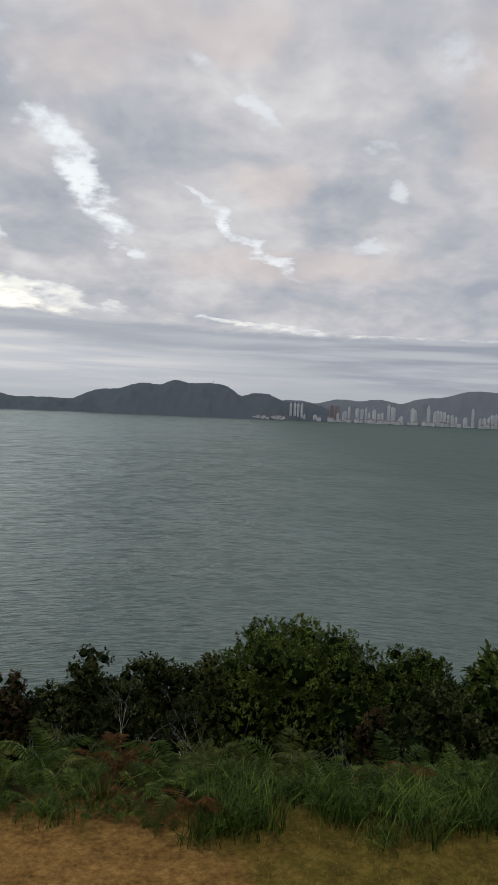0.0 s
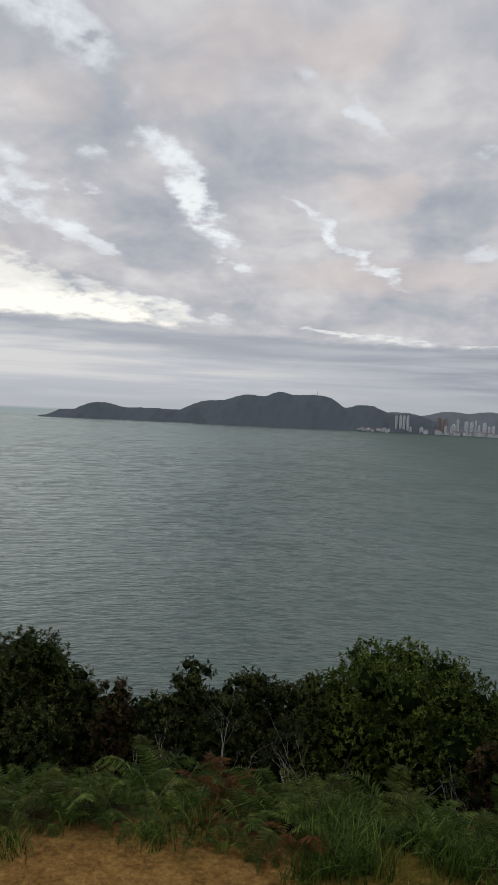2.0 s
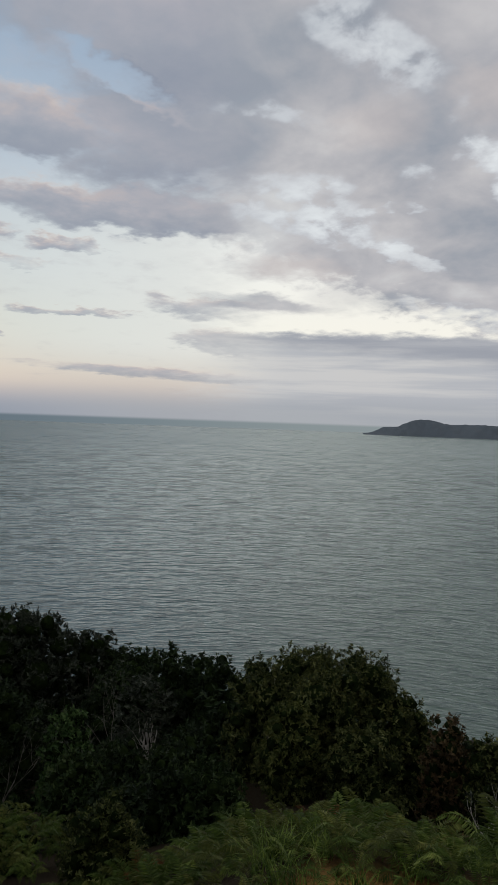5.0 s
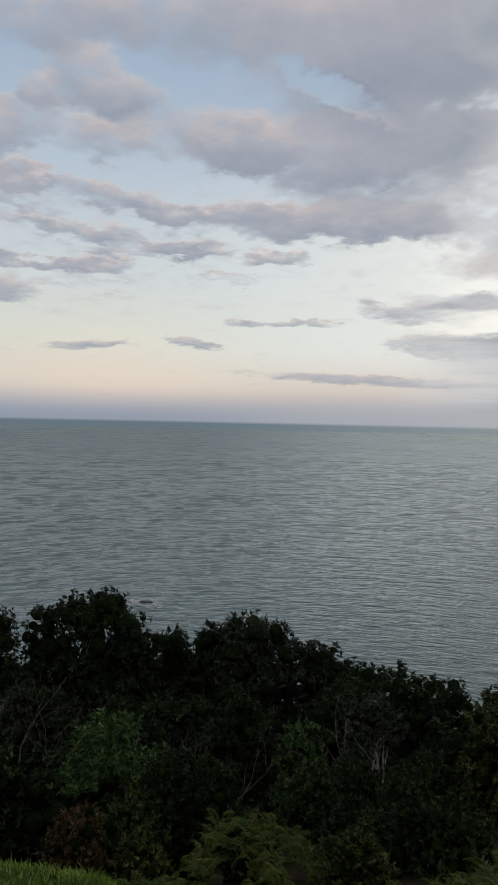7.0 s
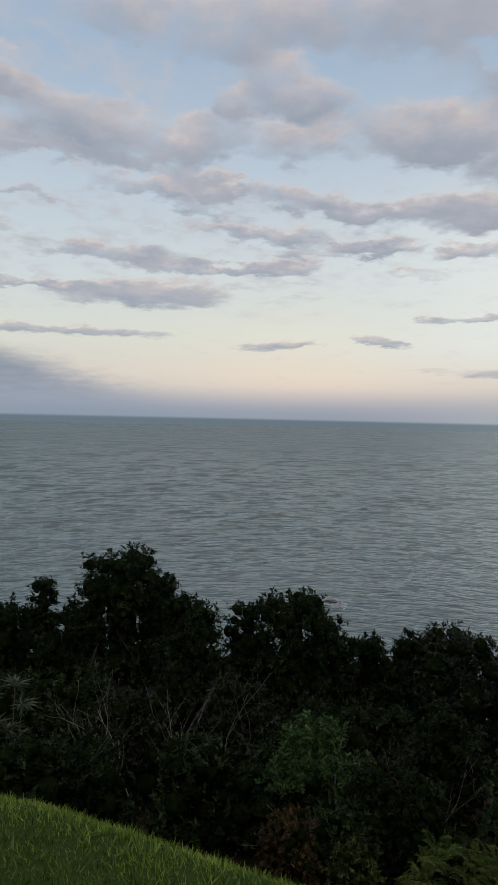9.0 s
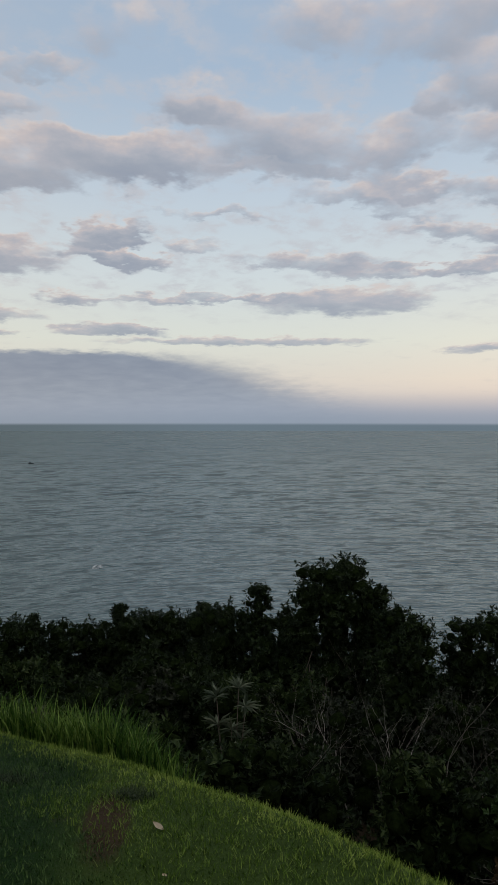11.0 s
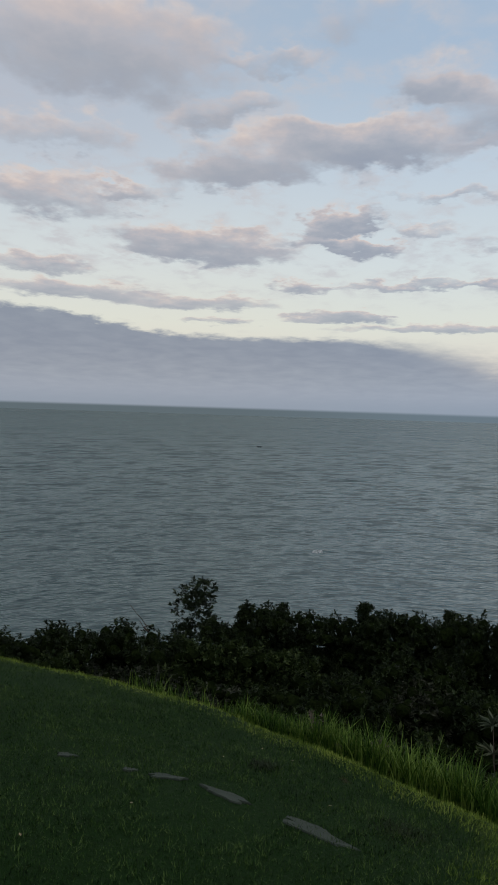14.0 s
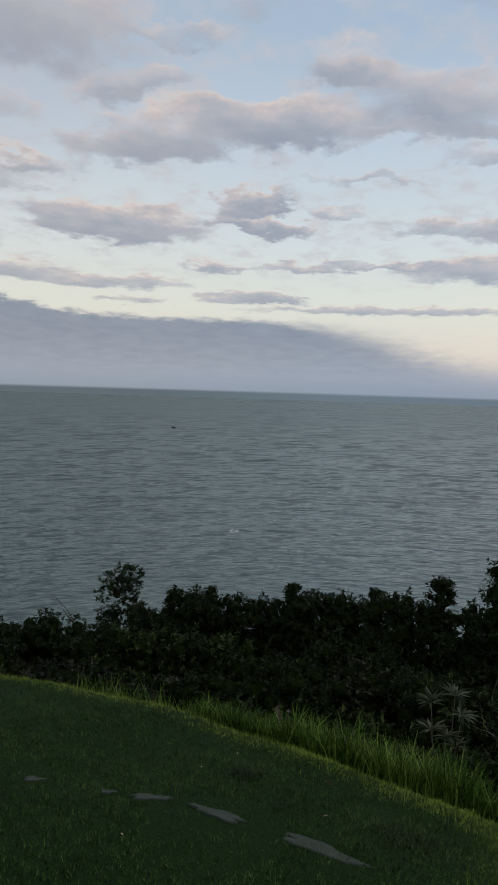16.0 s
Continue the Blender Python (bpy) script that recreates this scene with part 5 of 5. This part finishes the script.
# ---------------------------------------------------------------- stones in the lawn
def stone(x, y, lx, ly, turn, seed):
    rng = np.random.default_rng(seed)
    k = 26
    a = np.linspace(0, 2 * np.pi, k, endpoint=False)
    r = 1 + 0.18 * np.sin(a * 3 + rng.uniform(0, 6)) + 0.16 * np.sin(a * 5 + rng.uniform(0, 6)) + 0.08 * np.sin(a * 9) + rng.normal(scale=0.07, size=k)
    v = [(lx * q * math.cos(t) * sc, ly * q * math.sin(t) * sc, z) for sc, z in ((1.0, -0.05), (1.0, 0.004), (0.92, 0.009)) for q, t in zip(r, a)]
    f = [(b * k + i, b * k + (i + 1) % k, (b + 1) * k + (i + 1) % k, (b + 1) * k + i) for b in (0, 1) for i in range(k)] + [tuple(2 * k + i for i in range(k))]
    ob = new("paving_stone", mesh_of("paving_stone", v, f, STONE))
    e = 0.05
    z = ground_z(x, y)
    gx, gy = (ground_z(x + e, y) - z) / e, (ground_z(x, y + e) - z) / e
    t = radians(turn)
    ax = Vector((math.cos(t), math.sin(t), gx * math.cos(t) + gy * math.sin(t))).normalized()
    up = Vector((-gx, -gy, 1)).normalized()
    ay = up.cross(ax)
    ob.matrix_world = Matrix(((ax.x, ay.x, up.x, x), (ax.y, ay.y, up.y, y), (ax.z, ay.z, up.z, z), (0, 0, 0, 1)))
    tagged(ob, "flat grey stone sunk in the lawn", "stone", "stones across the lawn")


STONES = [(-3.63, -1.52, 0.238, 0.075, 55.0), (-3.82, -1.97, 0.149, 0.06, 70.0), (-3.92, -2.31, 0.111, 0.05, 95.0), (-3.95, -2.52, 0.046, 0.04, 96.0), (-4.03, -2.92, 0.055, 0.05, 95.0)]
for i, (sx, sy, ll, ww, tt) in enumerate(STONES):
    stone(sx, sy, ll * 0.85, ww * 0.74, tt, seed=600 + i)


# ---------------------------------------------------------------- weeds and fallen leaves
LEAF_PINK = leafy("leaf_pinkish", (0.03, 0.026, 0.020), (0.085, 0.070, 0.056), (0.19, 0.16, 0.13))
LEAF_FALLEN = leafy("leaf_fallen_pale", (0.20, 0.15, 0.09), (0.38, 0.31, 0.21), (0.55, 0.48, 0.36))


def weed(x, y, tall, seed):
    """An upright weed: a few stems with whorls of small leaves up to the tip."""
    rng = np.random.default_rng(seed)
    root = new("weed")
    root.matrix_world = pose(x, y, ground_z(x, y) - 0.01)
    for k in range(4):
        tip = np.array([rng.normal() * 0.05, rng.normal() * 0.05, tall * rng.uniform(0.75, 1.0)])
        v, f = tube([(0, 0, 0), tuple(tip * 0.55 + rng.normal(scale=0.01, size=3)), tuple(tip)], [0.004, 0.003, 0.002], 5)
        stem = part("stem", smooth(mesh_of("stem", v, f, BARK_GREY)), root)
        n = 46
        t = rng.uniform(0.35, 1.0, n)
        al = unit(np.stack([rng.normal(size=n), rng.normal(size=n), rng.uniform(0.0, 0.8, n)], -1))
        sd = unit(np.cross(al, [0, 0, 1.0]))
        ln = rng.uniform(0.022, 0.042, n)
        v, f = leaf_mesh(tip * t[:, None], al, sd, np.cross(sd, al), ln, ln * 0.5)
        part("leaves", mesh_of("leaves", v, f, LEAF_PINK), stem, "small pinkish grey leaves")
    tagged(root, "upright weed with pinkish leaves among tall grass", "weed", "weeds in the tall grass")


weed(-5.77, -1.67, 0.40, 1)
weed(-5.41, -1.23, 0.36, 2)
weed(-5.62, -1.40, 0.30, 3)


def fallen_leaf(x, y, size, seed):
    rng = np.random.default_rng(seed)
    k = np.linspace(0, 1, 7)
    w = np.sin(k * math.pi) * 0.24
    v = [(q - 0.5, sgn * b, 0.10 * (q - 0.5) ** 2 + (0.05 if sgn else 0.0)) for q, b in zip(k, w) for sgn in (-1, 0, 1)]
    f = [(i * 3 + c, i * 3 + c + 1, i * 3 + c + 4, i * 3 + c + 3) for i in range(6) for c in (0, 1)]
    ob = new("fallen_leaf", mesh_of("fallen_leaf", np.array(v) * size, f, LEAF_FALLEN))
    ob.matrix_world = pose(x, y, ground_z(x, y) + 0.014, rng.uniform(-20, 20), rng.uniform(-20, 20), rng.uniform(0, 360))
    tagged(ob, "dry pale leaf fallen on the lawn", "leaf", "fallen leaves on the lawn")


fallen_leaf(-3.16, -0.41, 0.055, 1)
rng = np.random.default_rng(12)
for k in range(9):
    fallen_leaf(rng.uniform(-5.2, -2.6), rng.uniform(-2.6, -0.2), rng.uniform(0.014, 0.024), 20 + k)

# darker tufts of coarse grass in the turf
for cx, cy, wide in ((-3.86, -1.12, 0.10), (-3.6, -0.52, 0.05), (-4.5, -1.9, 0.05)):
    x, y = cx + rng.normal(scale=wide, size=500), cy + rng.normal(scale=wide * 0.8, size=500)
    blades("coarse_grass", "dark tuft of coarse grass in the turf", x, y, height(x, y) - 0.004, rng.uniform(0.02, 0.05, 500), rng.uniform(0.003, 0.006, 500), rng.uniform(0.4, 1.1, 500), LEAF_DARK, rng, segs=1)


# ---------------------------------------------------------------- rosette plant on the slope
def rosette_plant(az_deg, el_deg, dist, eye, seed):
    rng = np.random.default_rng(seed)
    p = bearing(az_deg, dist, 0, eye)
    foot = ground_z(p.x, p.y)
    root = new("rosette_shrub")
    root.matrix_world = pose(p.x, p.y, foot)
    zc = eye[2] + dist * math.tan(radians(el_deg)) - foot
    a = radians(az_deg)
    right = np.array([math.cos(a), math.sin(a), 0])
    for du, dz2 in [(-0.30, 0.10), (0.05, 0.24), (0.16, -0.05), (-0.28, -0.34), (-0.06, -0.42), (0.10, -0.56)]:
        c = right * du * dist / 11 + np.array([0, 0, zc + dz2 * dist / 11])
        v, f = tube([(0, 0, -0.1), tuple(c * 0.5 + rng.normal(scale=0.05, size=3)), tuple(c)], [0.009, 0.008, 0.006])
        stem = part("stem", smooth(mesh_of("stem", v, f, BARK)), root)
        n = 22
        al = unit(np.stack([rng.normal(size=n), rng.normal(size=n), rng.uniform(-0.1, 0.9, n)], -1))
        sd = unit(np.cross(al, [0, 0, 1]))
        ln = rng.uniform(0.20, 0.30, n)
        v, f = leaf_mesh(np.repeat(c[None], n, 0), al, sd, np.cross(sd, al), ln, ln * 0.19)
        part("rosette", mesh_of("rosette", v, f, LEAF_PALE), stem, "rosette of long pale strap leaves")
    tagged(root, "shrub with pale strap-leaf rosettes on thin stems", "shrub")


rosette_plant(82.6, -22.9, 10.3, EYE3, 5)


# ---------------------------------------------------------------- out on the water
def build_boat():
    at = bearing(100.6, 1330, SEA)
    root = new("fishing_boat")
    root.matrix_world = pose(at.x, at.y, SEA, 0, 0, 96) @ Matrix.Diagonal((0.8, 0.8, 0.75, 1))
    v = [(-5, -1.5, 0), (3, -1.5, 0), (6, 0, 0), (3, 1.5, 0), (-5, 1.5, 0), (-5.4, -1.8, 1.5), (3.4, -1.8, 1.6), (7, 0, 2.2), (3.4, 1.8, 1.6), (-5.4, 1.8, 1.5)]
    f = [(i, (i + 1) % 5, 5 + (i + 1) % 5, 5 + i) for i in range(5)] + [(9, 8, 7, 6, 5)[::-1], (4, 3, 2, 1, 0)]
    part("hull", mesh_of("hull", v, f, HULL), root)
    v = [(-3, -1, 1.5), (0, -1, 1.5), (0, 1, 1.5), (-3, 1, 1.5), (-2.8, -0.9, 3.6), (-0.4, -0.9, 3.6), (-0.4, 0.9, 3.6), (-2.8, 0.9, 3.6)]
    part("wheelhouse", mesh_of("wheelhouse", v, [(0, 1, 5, 4), (1, 2, 6, 5), (2, 3, 7, 6), (3, 0, 4, 7), (4, 5, 6, 7)], HULL), root)
    tagged(root, "small dark fishing boat out on the open sea", "boat")


build_boat()


def sea_rock(az_deg, el_deg, w, seed):
    rng = np.random.default_rng(seed)
    d = -SEA / math.tan(radians(-el_deg))
    at = bearing(az_deg, d, SEA)
    v = ICO_V * [w, w * 0.6, w * 0.28] * (1 + 0.35 * np.sin(ICO_V[:, :1] * 5 + seed) * np.sin(ICO_V[:, 1:2] * 6))
    ob = new("sea_rock", mesh_of("sea_rock", v, ICO_F, ROCK))
    ob.matrix_world = pose(at.x, at.y, SEA, 0, 0, az_deg)
    tagged(ob, "wet dark rock awash offshore", "rock", "rocks offshore")
    surf(at, w * 1.6, rng, 620)


def surf(at, w, rng, n):
    t, r = rng.uniform(0, 6.28, n), np.sqrt(rng.random(n))
    cx, cy = at.x + rng.normal(scale=1.0, size=n) + w * 1.7 * r * np.cos(t), at.y + w * 1.0 * r * np.sin(t)
    q = rng.uniform(0.15, 0.6, n)
    V = np.stack([np.stack([cx + q * dx2, cy + q * dy2 * 0.6, np.full(n, SEA + 0.12)], -1) for dx2, dy2 in ((-1, -1), (1, -0.7), (0.8, 1), (-0.9, 0.8))], 1).reshape(-1, 3)
    tagged(new("surf", mesh_of("surf", V, np.arange(4 * n).reshape(-1, 4), FOAM)), "white surf round an offshore rock", "surf", kind="stuff")


sea_rock(59.9, -14.8, 3.2, 1)
surf(bearing(95.6, 388, SEA), 2.8, np.random.default_rng(3), 70)


def build_antenna():
    at = bearing(3.0, 4555, SEA + 200)
    root = new("antenna_mast")
    root.matrix_world = pose(at.x, at.y, at.z)
    v, f = tube([(0, 0, 0), (0, 0, 18), (0, 0, 38)], [1.6, 1.1, 0.5])
    part("mast", mesh_of("mast", v, f, HULL), root)
    for z in (16, 26):
        v, f = tube([(-4, 0, z), (0, 0, z), (4, 0, z)], [0.6, 0.6, 0.6])
        part("crossarm", mesh_of("crossarm", v, f, HULL), root)
    tagged(root, "thin dark antenna mast on the headland ridge", "antenna")


build_antenna()
